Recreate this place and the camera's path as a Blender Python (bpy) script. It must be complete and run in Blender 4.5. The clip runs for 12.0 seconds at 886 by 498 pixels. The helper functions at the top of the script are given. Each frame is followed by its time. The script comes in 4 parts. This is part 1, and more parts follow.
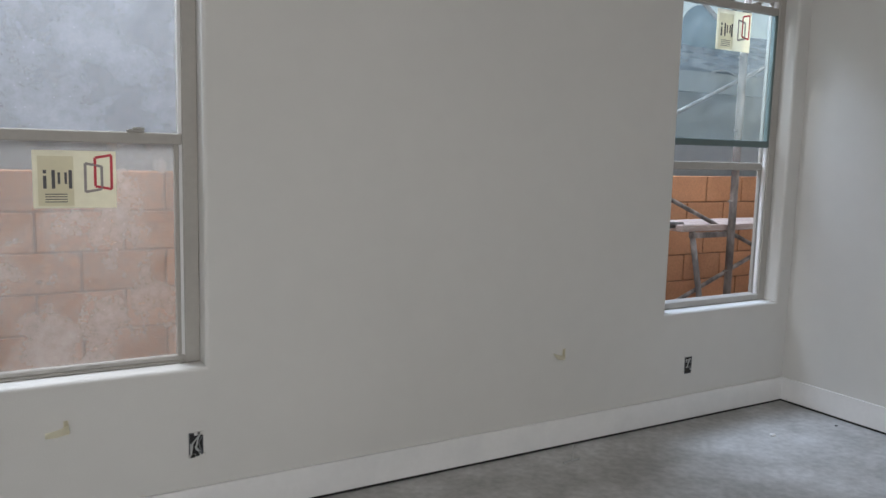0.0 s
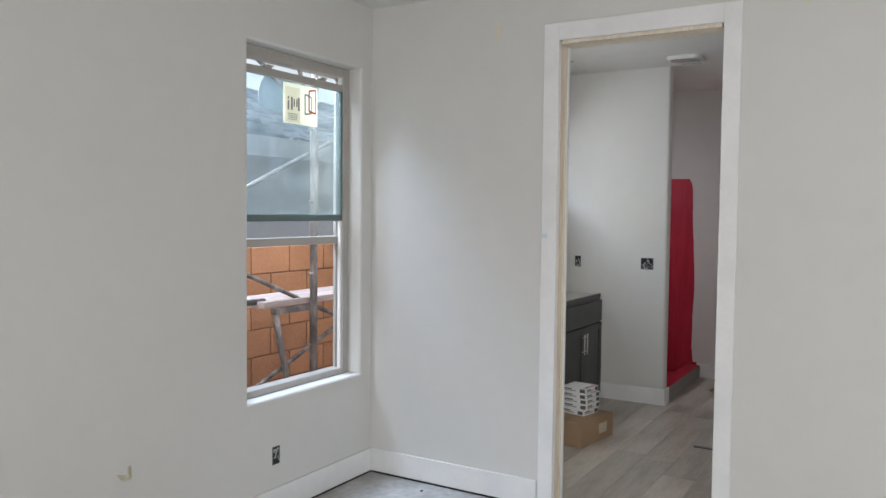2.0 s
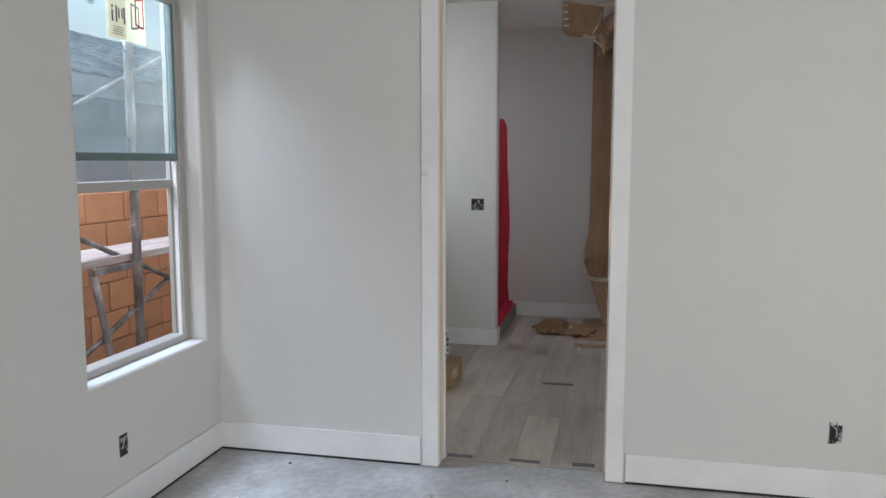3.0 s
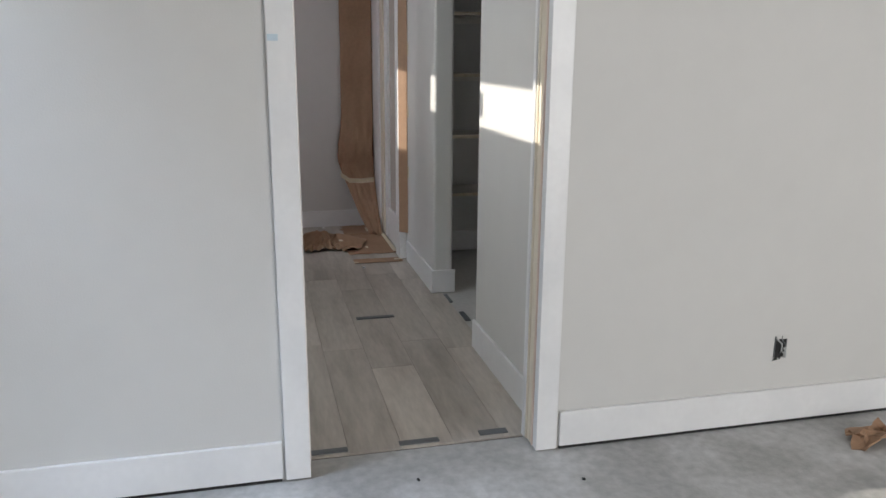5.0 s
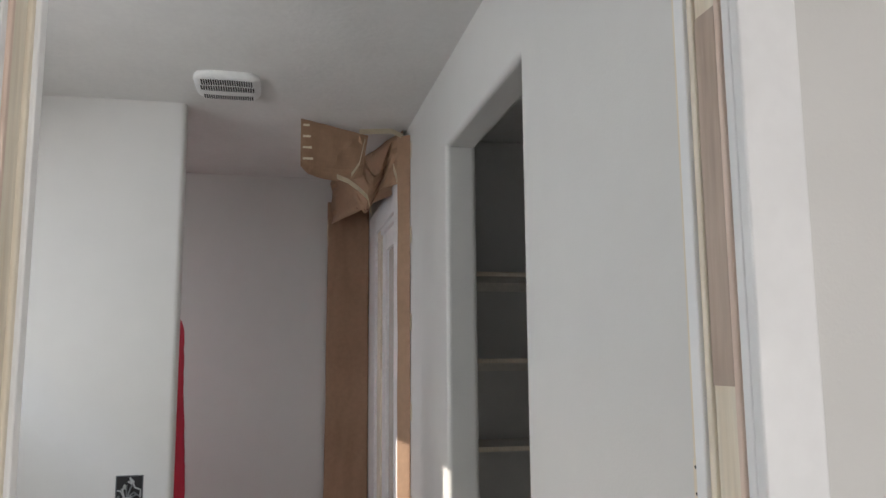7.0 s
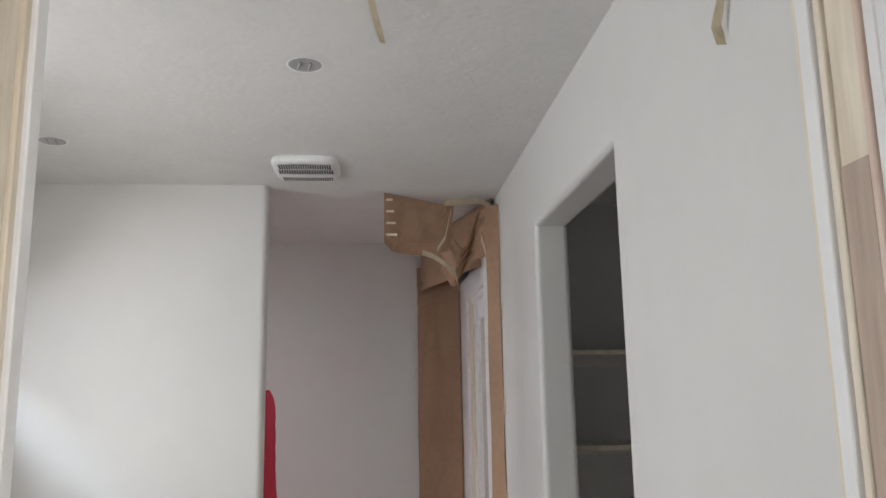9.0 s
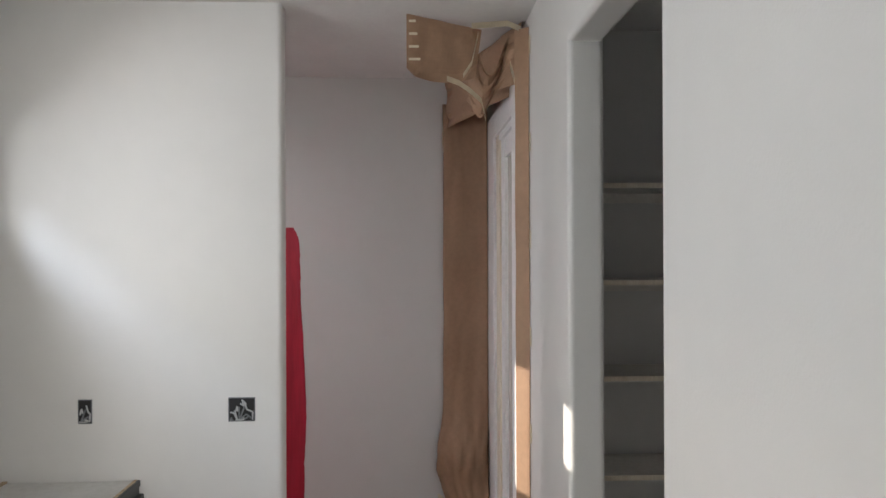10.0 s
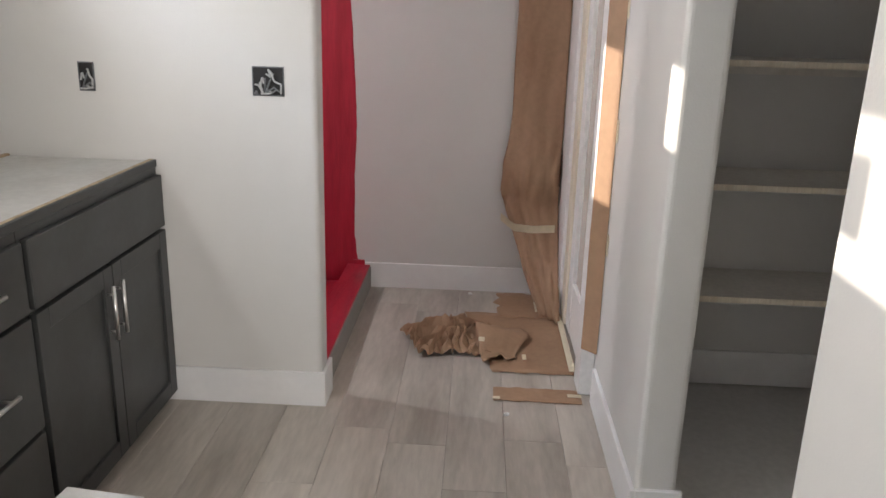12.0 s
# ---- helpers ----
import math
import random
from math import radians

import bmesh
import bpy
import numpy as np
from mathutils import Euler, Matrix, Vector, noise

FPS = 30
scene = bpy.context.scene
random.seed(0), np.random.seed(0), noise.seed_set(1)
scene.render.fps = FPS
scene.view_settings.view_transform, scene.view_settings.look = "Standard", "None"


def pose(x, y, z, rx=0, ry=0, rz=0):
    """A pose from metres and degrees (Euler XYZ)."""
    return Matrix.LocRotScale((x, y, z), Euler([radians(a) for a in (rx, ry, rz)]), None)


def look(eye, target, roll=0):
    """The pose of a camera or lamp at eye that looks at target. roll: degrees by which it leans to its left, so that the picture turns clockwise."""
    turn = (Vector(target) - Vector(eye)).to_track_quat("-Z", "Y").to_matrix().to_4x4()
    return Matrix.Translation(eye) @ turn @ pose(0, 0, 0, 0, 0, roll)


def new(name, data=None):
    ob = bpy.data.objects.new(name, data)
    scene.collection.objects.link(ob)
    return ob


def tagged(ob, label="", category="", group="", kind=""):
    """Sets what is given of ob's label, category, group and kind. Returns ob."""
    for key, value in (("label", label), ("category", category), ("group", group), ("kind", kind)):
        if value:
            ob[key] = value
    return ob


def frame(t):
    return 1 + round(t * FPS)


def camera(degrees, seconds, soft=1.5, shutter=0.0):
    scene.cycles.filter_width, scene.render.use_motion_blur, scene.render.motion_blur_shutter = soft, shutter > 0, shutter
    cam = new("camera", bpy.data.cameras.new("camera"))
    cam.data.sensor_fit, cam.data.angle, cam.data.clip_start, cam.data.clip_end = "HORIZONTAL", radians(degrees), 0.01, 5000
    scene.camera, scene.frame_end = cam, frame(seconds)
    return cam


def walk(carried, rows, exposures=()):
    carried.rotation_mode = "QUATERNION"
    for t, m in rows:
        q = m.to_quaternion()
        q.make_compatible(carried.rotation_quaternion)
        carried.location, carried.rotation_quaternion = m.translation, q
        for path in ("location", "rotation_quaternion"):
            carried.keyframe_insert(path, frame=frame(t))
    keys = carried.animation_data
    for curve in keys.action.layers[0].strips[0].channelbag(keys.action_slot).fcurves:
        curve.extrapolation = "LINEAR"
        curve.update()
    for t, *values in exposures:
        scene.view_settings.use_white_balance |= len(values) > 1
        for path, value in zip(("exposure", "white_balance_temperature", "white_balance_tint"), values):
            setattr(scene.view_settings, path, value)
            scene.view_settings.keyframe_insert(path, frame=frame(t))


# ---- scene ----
cam = camera(59.1, 12.0)
PATH = [
    (0, (-0.252, 0.172, 1.441), (0.751, 1.884, 1.192), 1.5),
    (0.5, (-0.085, -0.081, 1.56), (1.073, 1.539, 1.368), 1.1),
    (1, (-0.041, -0.087, 1.581), (1.325, 1.368, 1.45), 1.1),
    (1.5, (0.026, 0.015, 1.586), (1.577, 1.272, 1.482), 1.0),
    (2, (0.072, 0.335, 1.562), (1.787, 1.36, 1.469), 0.6),
    (2.5, (0.102, 0.692, 1.54), (1.958, 1.427, 1.418), 0.2),
    (3, (0.209, 1.059, 1.506), (2.147, 1.498, 1.283), -0.0),
    (3.5, (0.295, 1.412, 1.493), (2.262, 1.565, 1.167), -0.3),
    (3.7, (0.341, 1.532, 1.488), (2.309, 1.58, 1.135), -0.4),
    (5.3, (1.758, 2.065, 1.386), (3.631, 1.533, 0.932), 0.6),
    (5.5, (1.982, 2.036, 1.374), (3.855, 1.468, 0.966), 0.8),
    (6, (2.427, 1.923, 1.418), (4.325, 1.345, 1.16), 0.5),
    (6.5, (2.765, 1.805, 1.5), (4.686, 1.247, 1.477), -0.1),
    (7, (3.035, 1.631, 1.661), (4.972, 1.214, 1.937), -0.4),
    (8.8, (3.17, 1.578, 1.9), (5.111, 1.386, 2.339), -1.4),
    (9, (3.199, 1.564, 1.885), (5.16, 1.396, 2.244), -1.0),
    (9.5, (3.27, 1.551, 1.849), (5.26, 1.43, 2.017), -0.6),
    (10, (3.343, 1.533, 1.774), (5.341, 1.442, 1.78), -0.2),
    (10.5, (3.386, 1.517, 1.707), (5.381, 1.44, 1.587), -0.3),
    (11, (3.509, 1.508, 1.556), (5.495, 1.452, 1.327), -0.5),
    (11.5, (3.712, 1.509, 1.45), (5.671, 1.47, 1.051), -0.1),
    (12, (3.881, 1.492, 1.38), (5.796, 1.573, 0.807), 1.6),
]
EXPOSE = [(0.0, -0.62, 6500, 10), (0.6, -0.35, 6500, 10), (1.2, -0.03, 6500, 10), (2.6, -0.06, 6450, 10), (3.2, -0.2, 6400, 10), (3.7, -0.1, 6400, 10), (5.5, 0.0, 6450, 10), (6.6, 0.0, 6500, 10), (7.2, 0.2, 6650, 12), (9.5, 0.43, 6700, 12), (11.0, 0.5, 6700, 13), (12.0, 0.88, 6900, 14)]
walk(cam, [(t, look(eye, target, roll)) for t, eye, target, roll in PATH], EXPOSE)


# ---- light ----
SUN_EL, SUN_AZ = radians(22), radians(6)
world = bpy.data.worlds.new("sky_world")
scene.world = world
world.use_nodes = True
wn = world.node_tree.nodes
sky = wn.new("ShaderNodeTexSky")
sky.sky_type, sky.sun_disc, sky.sun_elevation, sky.sun_rotation = "NISHITA", False, SUN_EL, SUN_AZ
sky.dust_density = 2.0
wn["Background"].inputs[1].default_value = 0.13
world.node_tree.links.new(sky.outputs[0], wn["Background"].inputs[0])
sun = new("sun", bpy.data.lights.new("sun", "SUN"))
sun.data.energy, sun.data.angle, sun.data.color = 5.0, radians(0.5), (1.0, 0.93, 0.82)
sun.matrix_world = look((20 * math.cos(SUN_EL) * math.sin(SUN_AZ), 20 * math.cos(SUN_EL) * math.cos(SUN_AZ), 20 * math.sin(SUN_EL)), (0, 0, 0))


def fill_lamp(eye, target, w, h, power, color=(0.86, 0.92, 1.0)):
    """An added area lamp that boosts the skylight at one window opening."""
    ob = new("window_fill", bpy.data.lights.new("window_fill", "AREA"))
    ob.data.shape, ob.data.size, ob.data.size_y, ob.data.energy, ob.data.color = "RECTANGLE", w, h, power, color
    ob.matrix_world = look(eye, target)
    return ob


# Added lamps outside the two north bedroom windows, boosting the sky's light.
fill_lamp((3.27, 4.1, 3.35), (3.27, 1.9, 1.0), 1.2, 1.0, 185, (0.66, 0.79, 1.0))
fill_lamp((-0.1, 4.1, 3.35), (0.2, 1.9, 1.0), 1.4, 1.0, 145)
# Fill through an invented west window, out of view.
fill_lamp((-1.86, -0.9, 1.3), (2.0, -0.2, 1.2), 2.1, 1.9, 118, (1.0, 0.985, 0.975))
# Fill at the unseen bathroom windows; the second brightens the red shower.
fill_lamp((4.85, 3.25, 2.09), (4.95, 1.0, 0.8), 1.5, 0.2, 22, (0.90, 0.95, 1.0))
fill_lamp((6.83, 3.23, 1.92), (7.1, 2.2, 0.6), 0.13, 0.5, 13)

# ---- materials ----


def material(name, color, rough=0.6, metal=0.0, spots=None, spot_scale=3.0, spot_amt=0.25, bump=0.1, bump_scale=200.0, vary=0.0, stretch=(1, 1, 1), grain=0.06, grain_scale=40.0, spec=0.5):
    m = bpy.data.materials.new(name)
    m.use_nodes = True
    nt = m.node_tree
    N, L = nt.nodes, nt.links
    b = N["Principled BSDF"]
    b.inputs["Roughness"].default_value, b.inputs["Metallic"].default_value = rough, metal
    b.inputs["Specular IOR Level"].default_value = spec
    tc = N.new("ShaderNodeTexCoord")
    mp = N.new("ShaderNodeMapping")
    mp.inputs["Scale"].default_value = stretch
    L.new(tc.outputs["Object"], mp.inputs["Vector"])
    n1 = N.new("ShaderNodeTexNoise")
    n1.inputs["Scale"].default_value, n1.inputs["Detail"].default_value = spot_scale, 6
    L.new(mp.outputs[0], n1.inputs["Vector"])
    ramp = N.new("ShaderNodeMapRange")
    ramp.inputs[1].default_value, ramp.inputs[2].default_value = 0.42, 0.68
    ramp.inputs[4].default_value = spot_amt
    L.new(n1.outputs["Fac"], ramp.inputs[0])
    mix = N.new("ShaderNodeMix")
    mix.data_type = "RGBA"
    mix.inputs["A"].default_value = (*color, 1)
    mix.inputs["B"].default_value = (*(spots or tuple(c * 0.8 for c in color)), 1)
    L.new(ramp.outputs[0], mix.inputs["Factor"])
    n2 = N.new("ShaderNodeTexNoise")
    n2.inputs["Scale"].default_value, n2.inputs["Detail"].default_value = grain_scale, 4
    L.new(mp.outputs[0], n2.inputs["Vector"])
    g = N.new("ShaderNodeMapRange")
    g.inputs[1].default_value, g.inputs[2].default_value = 0.3, 0.7
    g.inputs[3].default_value, g.inputs[4].default_value = 1 - grain, 1 + grain
    L.new(n2.outputs["Fac"], g.inputs[0])
    hsv = N.new("ShaderNodeHueSaturation")
    L.new(mix.outputs["Result"], hsv.inputs["Color"])
    last = g.outputs[0]
    if vary:
        oi = N.new("ShaderNodeObjectInfo")
        v = N.new("ShaderNodeMapRange")
        v.inputs[3].default_value, v.inputs[4].default_value = 1 - vary, 1 + vary
        L.new(oi.outputs["Random"], v.inputs[0])
        mu = N.new("ShaderNodeMath")
        mu.operation = "MULTIPLY"
        L.new(v.outputs[0], mu.inputs[0])
        L.new(last, mu.inputs[1])
        last = mu.outputs[0]
        add = N.new("ShaderNodeVectorMath")
        add.operation = "ADD"
        sc = N.new("ShaderNodeMath")
        sc.operation = "MULTIPLY"
        sc.inputs[1].default_value = 37.0
        L.new(oi.outputs["Random"], sc.inputs[0])
        L.new(tc.outputs["Object"], add.inputs[0])
        L.new(sc.outputs[0], add.inputs[1])
        L.new(add.outputs[0], mp.inputs["Vector"])
    L.new(last, hsv.inputs["Value"])
    L.new(hsv.outputs[0], b.inputs["Base Color"])
    if bump:
        nb = N.new("ShaderNodeTexNoise")
        nb.inputs["Scale"].default_value, nb.inputs["Detail"].default_value = bump_scale, 3
        L.new(mp.outputs[0], nb.inputs["Vector"])
        bu = N.new("ShaderNodeBump")
        bu.inputs["Strength"].default_value, bu.inputs["Distance"].default_value = bump, 0.004
        L.new(nb.outputs["Fac"], bu.inputs["Height"])
        L.new(bu.outputs[0], b.inputs["Normal"])
    return m


def glass_material(name, dust, dust_color, dust_scale, base_dust, tint=(1, 1, 1)):
    m = bpy.data.materials.new(name)
    m.use_nodes = True
    nt = m.node_tree
    N, L = nt.nodes, nt.links
    N.remove(N["Principled BSDF"])
    tr, gl, df = N.new("ShaderNodeBsdfTransparent"), N.new("ShaderNodeBsdfGlossy"), N.new("ShaderNodeBsdfTranslucent")
    df2 = N.new("ShaderNodeBsdfDiffuse")
    tr.inputs[0].default_value = (*tint, 1)
    gl.inputs["Roughness"].default_value = 0.02
    df.inputs[0].default_value = df2.inputs[0].default_value = (*dust_color, 1)
    both = N.new("ShaderNodeMixShader")
    both.inputs[0].default_value = 0.35
    L.new(df.outputs[0], both.inputs[1])
    L.new(df2.outputs[0], both.inputs[2])
    lw, pw, fr = N.new("ShaderNodeLayerWeight"), N.new("ShaderNodeMath"), N.new("ShaderNodeMapRange")
    lw.inputs[0].default_value = 0.5
    pw.operation, pw.inputs[1].default_value = "POWER", 4.0
    L.new(lw.outputs["Facing"], pw.inputs[0])
    fr.inputs[3].default_value, fr.inputs[4].default_value = 0.03, 0.6
    L.new(pw.outputs[0], fr.inputs[0])
    m1, m2 = N.new("ShaderNodeMixShader"), N.new("ShaderNodeMixShader")
    L.new(fr.outputs[0], m1.inputs[0])
    L.new(tr.outputs[0], m1.inputs[1])
    L.new(gl.outputs[0], m1.inputs[2])
    tc, nz = N.new("ShaderNodeTexCoord"), N.new("ShaderNodeTexNoise")
    nz.inputs["Scale"].default_value, nz.inputs["Detail"].default_value = dust_scale, 8
    nz.inputs["Roughness"].default_value = 0.7
    L.new(tc.outputs["Object"], nz.inputs["Vector"])
    r = N.new("ShaderNodeMapRange")
    r.inputs[1].default_value, r.inputs[2].default_value = 0.4, 0.75
    r.inputs[3].default_value, r.inputs[4].default_value = base_dust, dust
    L.new(nz.outputs["Fac"], r.inputs[0])
    vo = N.new("ShaderNodeTexVoronoi")
    vo.inputs["Scale"].default_value = 38
    L.new(tc.outputs["Object"], vo.inputs["Vector"])
    lt = N.new("ShaderNodeMath")
    lt.operation, lt.inputs[1].default_value = "LESS_THAN", 0.075
    L.new(vo.outputs["Distance"], lt.inputs[0])
    sp = N.new("ShaderNodeMath")
    sp.operation, sp.inputs[1].default_value = "MULTIPLY", dust
    L.new(lt.outputs[0], sp.inputs[0])
    mx = N.new("ShaderNodeMath")
    mx.operation = "MAXIMUM"
    L.new(sp.outputs[0], mx.inputs[0])
    L.new(r.outputs[0], mx.inputs[1])
    L.new(mx.outputs[0], m2.inputs[0])
    L.new(m1.outputs[0], m2.inputs[1])
    L.new(both.outputs[0], m2.inputs[2])
    L.new(m2.outputs[0], N["Material Output"].inputs[0])
    return m


PAINT = material("wall_paint", (0.655, 0.648, 0.628), 0.55, spots=(0.625, 0.618, 0.598), spot_scale=0.9, spot_amt=0.6, bump=0.12, bump_scale=170, grain=0.012, grain_scale=9)
CEIL = material("ceiling_paint", (0.72, 0.71, 0.69), 0.75, spots=(0.66, 0.65, 0.63), spot_scale=6, spot_amt=0.5, bump=0.35, bump_scale=45, grain=0.02)
TRIM = material("trim_paint", (0.82, 0.82, 0.82), 0.32, spots=(0.70, 0.71, 0.72), spot_scale=5, spot_amt=0.5, bump=0.04, bump_scale=90, grain=0.02)
CONCRETE = material("concrete", (0.39, 0.385, 0.375), 0.62, spots=(0.62, 0.62, 0.62), spot_scale=3.2, spot_amt=0.75, bump=0.25, bump_scale=120, grain=0.14, grain_scale=26)
# Lighter copy of the concrete, making up for light missing in the closet.
SLAB = material("closet_slab_lightened", (0.55, 0.54, 0.52), 0.6, spots=(0.48, 0.47, 0.45), spot_scale=3, spot_amt=0.6, bump=0.15, bump_scale=120, grain=0.06)
PLANK = material("oak_laminate", (0.50, 0.455, 0.405), 0.40, spots=(0.25, 0.21, 0.175), spot_scale=2.2, spot_amt=0.55, bump=0.10, bump_scale=60, vary=0.13, stretch=(0.8, 4.2, 4.2), grain=0.09, grain_scale=14)
UNDERLAY = material("underlay", (0.05, 0.05, 0.05), 0.9)
VINYL = material("window_vinyl", (0.42, 0.40, 0.37), 0.45, spot_amt=0.3, bump=0.03, grain=0.03)
DIRTY = glass_material("dusty_glass", 0.12, (0.6, 0.62, 0.66), 6.0, 0.02)
HAZE = glass_material("hazy_glass", 0.55, (0.74, 0.70, 0.66), 3.5, 0.18)
DIRTIER = glass_material("splashed_glass", 0.7, (0.50, 0.52, 0.56), 2.2, 0.30)
TEAL = glass_material("coated_glass", 0.07, (0.7, 0.80, 0.80), 6, 0.03, (0.93, 0.99, 0.99))
# The coated glass's teal cast is put into the dish's own colour.
DISH = material("dish_glass_tint", (0.20, 0.34, 0.37), 0.5, bump=0.02)
SASH = material("sash_green", (0.12, 0.17, 0.17), 0.4, bump=0.02)
STICKER = material("sticker_paper", (0.80, 0.78, 0.66), 0.6, spots=(0.74, 0.70, 0.56), spot_amt=0.5, bump=0.0)
STICKER2 = material("sticker_panel", (0.68, 0.64, 0.50), 0.6, bump=0.0)
INK = material("ink_dark", (0.10, 0.10, 0.11), 0.6, bump=0.0)
INKRED = material("ink_red", (0.62, 0.06, 0.09), 0.6, bump=0.0)
INKGREY = material("ink_grey", (0.33, 0.30, 0.30), 0.6, bump=0.0)
PINE = material("pine", (0.75, 0.68, 0.56), 0.55, spots=(0.62, 0.52, 0.39), spot_scale=5, spot_amt=0.6, bump=0.1, bump_scale=50, stretch=(9, 9, 0.7), grain=0.08, grain_scale=14)
PINEPINK = material("pine_pink", (0.72, 0.58, 0.49), 0.55, spots=(0.62, 0.46, 0.37), spot_scale=5, spot_amt=0.6, bump=0.1, bump_scale=50, stretch=(9, 9, 0.7), grain=0.08, grain_scale=14)
PINE2 = material("pine_brown", (0.46, 0.36, 0.29), 0.55, spots=(0.36, 0.27, 0.21), spot_scale=5, spot_amt=0.6, bump=0.1, bump_scale=50, stretch=(9, 9, 0.7), grain=0.08, grain_scale=14)
RED = material("red_membrane", (0.46, 0.020, 0.045), 0.38, spots=(0.32, 0.010, 0.025), spot_scale=4, spot_amt=0.7, bump=0.55, bump_scale=30, stretch=(1, 5, 0.6), grain=0.10, grain_scale=14)
MORTAR = material("curb_mortar", (0.30, 0.29, 0.27), 0.85, bump=0.5, bump_scale=60)
KRAFT = material("kraft_paper", (0.36, 0.22, 0.135), 0.7, spots=(0.29, 0.17, 0.10), spot_scale=3, spot_amt=0.6, bump=0.5, bump_scale=14, grain=0.07)
MASK = material("masking_tape", (0.72, 0.64, 0.48), 0.7, spot_amt=0.3, bump=0.1)
BLUETAPE = material("blue_tape", (0.60, 0.71, 0.78), 0.7, bump=0.0)
CAB = material("cabinet_paint", (0.040, 0.042, 0.041), 0.42, spots=(0.062, 0.066, 0.068), spot_scale=5, spot_amt=0.6, bump=0.04, bump_scale=80, grain=0.05)
CABDARK = material("cabinet_gap", (0.015, 0.016, 0.016), 0.7, bump=0)
TOPBOARD = material("white_top", (0.62, 0.62, 0.60), 0.5, spots=(0.50, 0.48, 0.45), spot_scale=4, spot_amt=0.5, bump=0.03)
PLYEDGE = material("ply_edge", (0.50, 0.38, 0.25), 0.7, grain=0.2)
STEEL = material("brushed_steel", (0.70, 0.69, 0.67), 0.3, 1.0, bump=0.03)
CARD = material("cardboard", (0.35, 0.235, 0.14), 0.75, spots=(0.30, 0.195, 0.11), spot_scale=5, bump=0.08, bump_scale=70)
BOXWHITE = material("printed_carton", (0.78, 0.78, 0.77), 0.45, bump=0.0, spot_amt=0.15)
CANGREY = material("can_grey", (0.42, 0.42, 0.41), 0.5, 0.2, bump=0.1)
METALBOX = material("steel_box", (0.17, 0.18, 0.19), 0.5, 0.5, bump=0.1)
WIRE = material("wire_grey", (0.42, 0.43, 0.43), 0.5, bump=0)
VENTW = material("white_plastic", (0.84, 0.84, 0.83), 0.4, bump=0)
# Black painted in for shaded gaps and hollows; dark floor crumbs use it too.
DARK = material("shade_and_crumb_black", (0.02, 0.02, 0.02), 0.8, bump=0)
SHELF = material("shelf_board", (0.76, 0.73, 0.68), 0.5, spots=(0.55, 0.50, 0.43), spot_amt=0.5, bump=0.05)
BLOCK = material("orange_block", (0.47, 0.225, 0.115), 0.9, spots=(0.38, 0.17, 0.085), spot_scale=5, spot_amt=0.5, bump=0.7, bump_scale=90, vary=0.12, grain=0.10, grain_scale=60)
JOINT = material("block_joint", (0.30, 0.17, 0.10), 0.95, bump=0.4)
STUCCO = material("grey_stucco", (0.48, 0.50, 0.50), 0.9, spots=(0.40, 0.42, 0.42), spot_scale=1.2, spot_amt=0.6, bump=0.5, bump_scale=60)
TILE = material("roof_tile", (0.42, 0.43, 0.45), 0.8, spots=(0.28, 0.29, 0.31), spot_scale=6, spot_amt=0.6, bump=0.3, vary=0.2)
POLE = material("scaffold_tube", (0.13, 0.11, 0.10), 0.6, 0.3, spots=(0.40, 0.35, 0.32), spot_scale=14, spot_amt=0.75, bump=0.3, stretch=(1, 1, 0.4), grain=0.2)
BOARD = material("scaffold_board", (0.36, 0.27, 0.24), 0.8, spots=(0.50, 0.44, 0.40), spot_scale=6, spot_amt=0.8, bump=0.5, bump_scale=40, stretch=(0.5, 5, 5), grain=0.15)
DIRT = material("dirt", (0.34, 0.25, 0.18), 0.95, spots=(0.26, 0.19, 0.13), bump=0.8, bump_scale=30, grain=0.15)
for m in (STICKER, STICKER2):
    nt = m.node_tree
    tl, mx = nt.nodes.new("ShaderNodeBsdfTranslucent"), nt.nodes.new("ShaderNodeMixShader")
    tl.inputs[0].default_value = (0.95, 0.92, 0.80, 1) if m is STICKER else (0.80, 0.76, 0.62, 1)
    mx.inputs[0].default_value = 0.5
    nt.links.new(nt.nodes["Principled BSDF"].outputs[0], mx.inputs[1])
    nt.links.new(tl.outputs[0], mx.inputs[2])
    nt.links.new(mx.outputs[0], nt.nodes["Material Output"].inputs[0])
DOORW = material("door_white", (0.80, 0.79, 0.78), 0.35, bump=0.03, spot_amt=0.2)
FROST = material("obscure_glass", (0.52, 0.47, 0.42), 0.25, bump=0.2, bump_scale=40)

# ---- builders ----


def part(name, bm, mat, parent=None, label=""):
    me = bpy.data.meshes.new(name)
    bmesh.ops.recalc_face_normals(bm, faces=bm.faces[:])
    bm.to_mesh(me)
    bm.free()
    me.materials.append(mat)
    ob = new(name, me)
    ob.parent = parent
    return tagged(ob, label)


def thing(name, at, label, category, group="", rz=0.0):
    ob = new(name)
    ob.matrix_basis = pose(*at, 0, 0, rz)
    return tagged(ob, label, category, group)


def add_box(bm, x0, x1, y0, y1, z0, z1, bev=0.0, seg=1):
    r = bmesh.ops.create_cube(bm, size=1.0)
    vs = r["verts"]
    for v in vs:
        v.co = Vector(((x0 + x1) / 2 + v.co.x * (x1 - x0), (y0 + y1) / 2 + v.co.y * (y1 - y0), (z0 + z1) / 2 + v.co.z * (z1 - z0)))
    if bev:
        es = list({e for v in vs for e in v.link_edges})
        bmesh.ops.bevel(bm, geom=es, offset=bev, segments=seg, affect="EDGES", profile=0.5)
    return bm


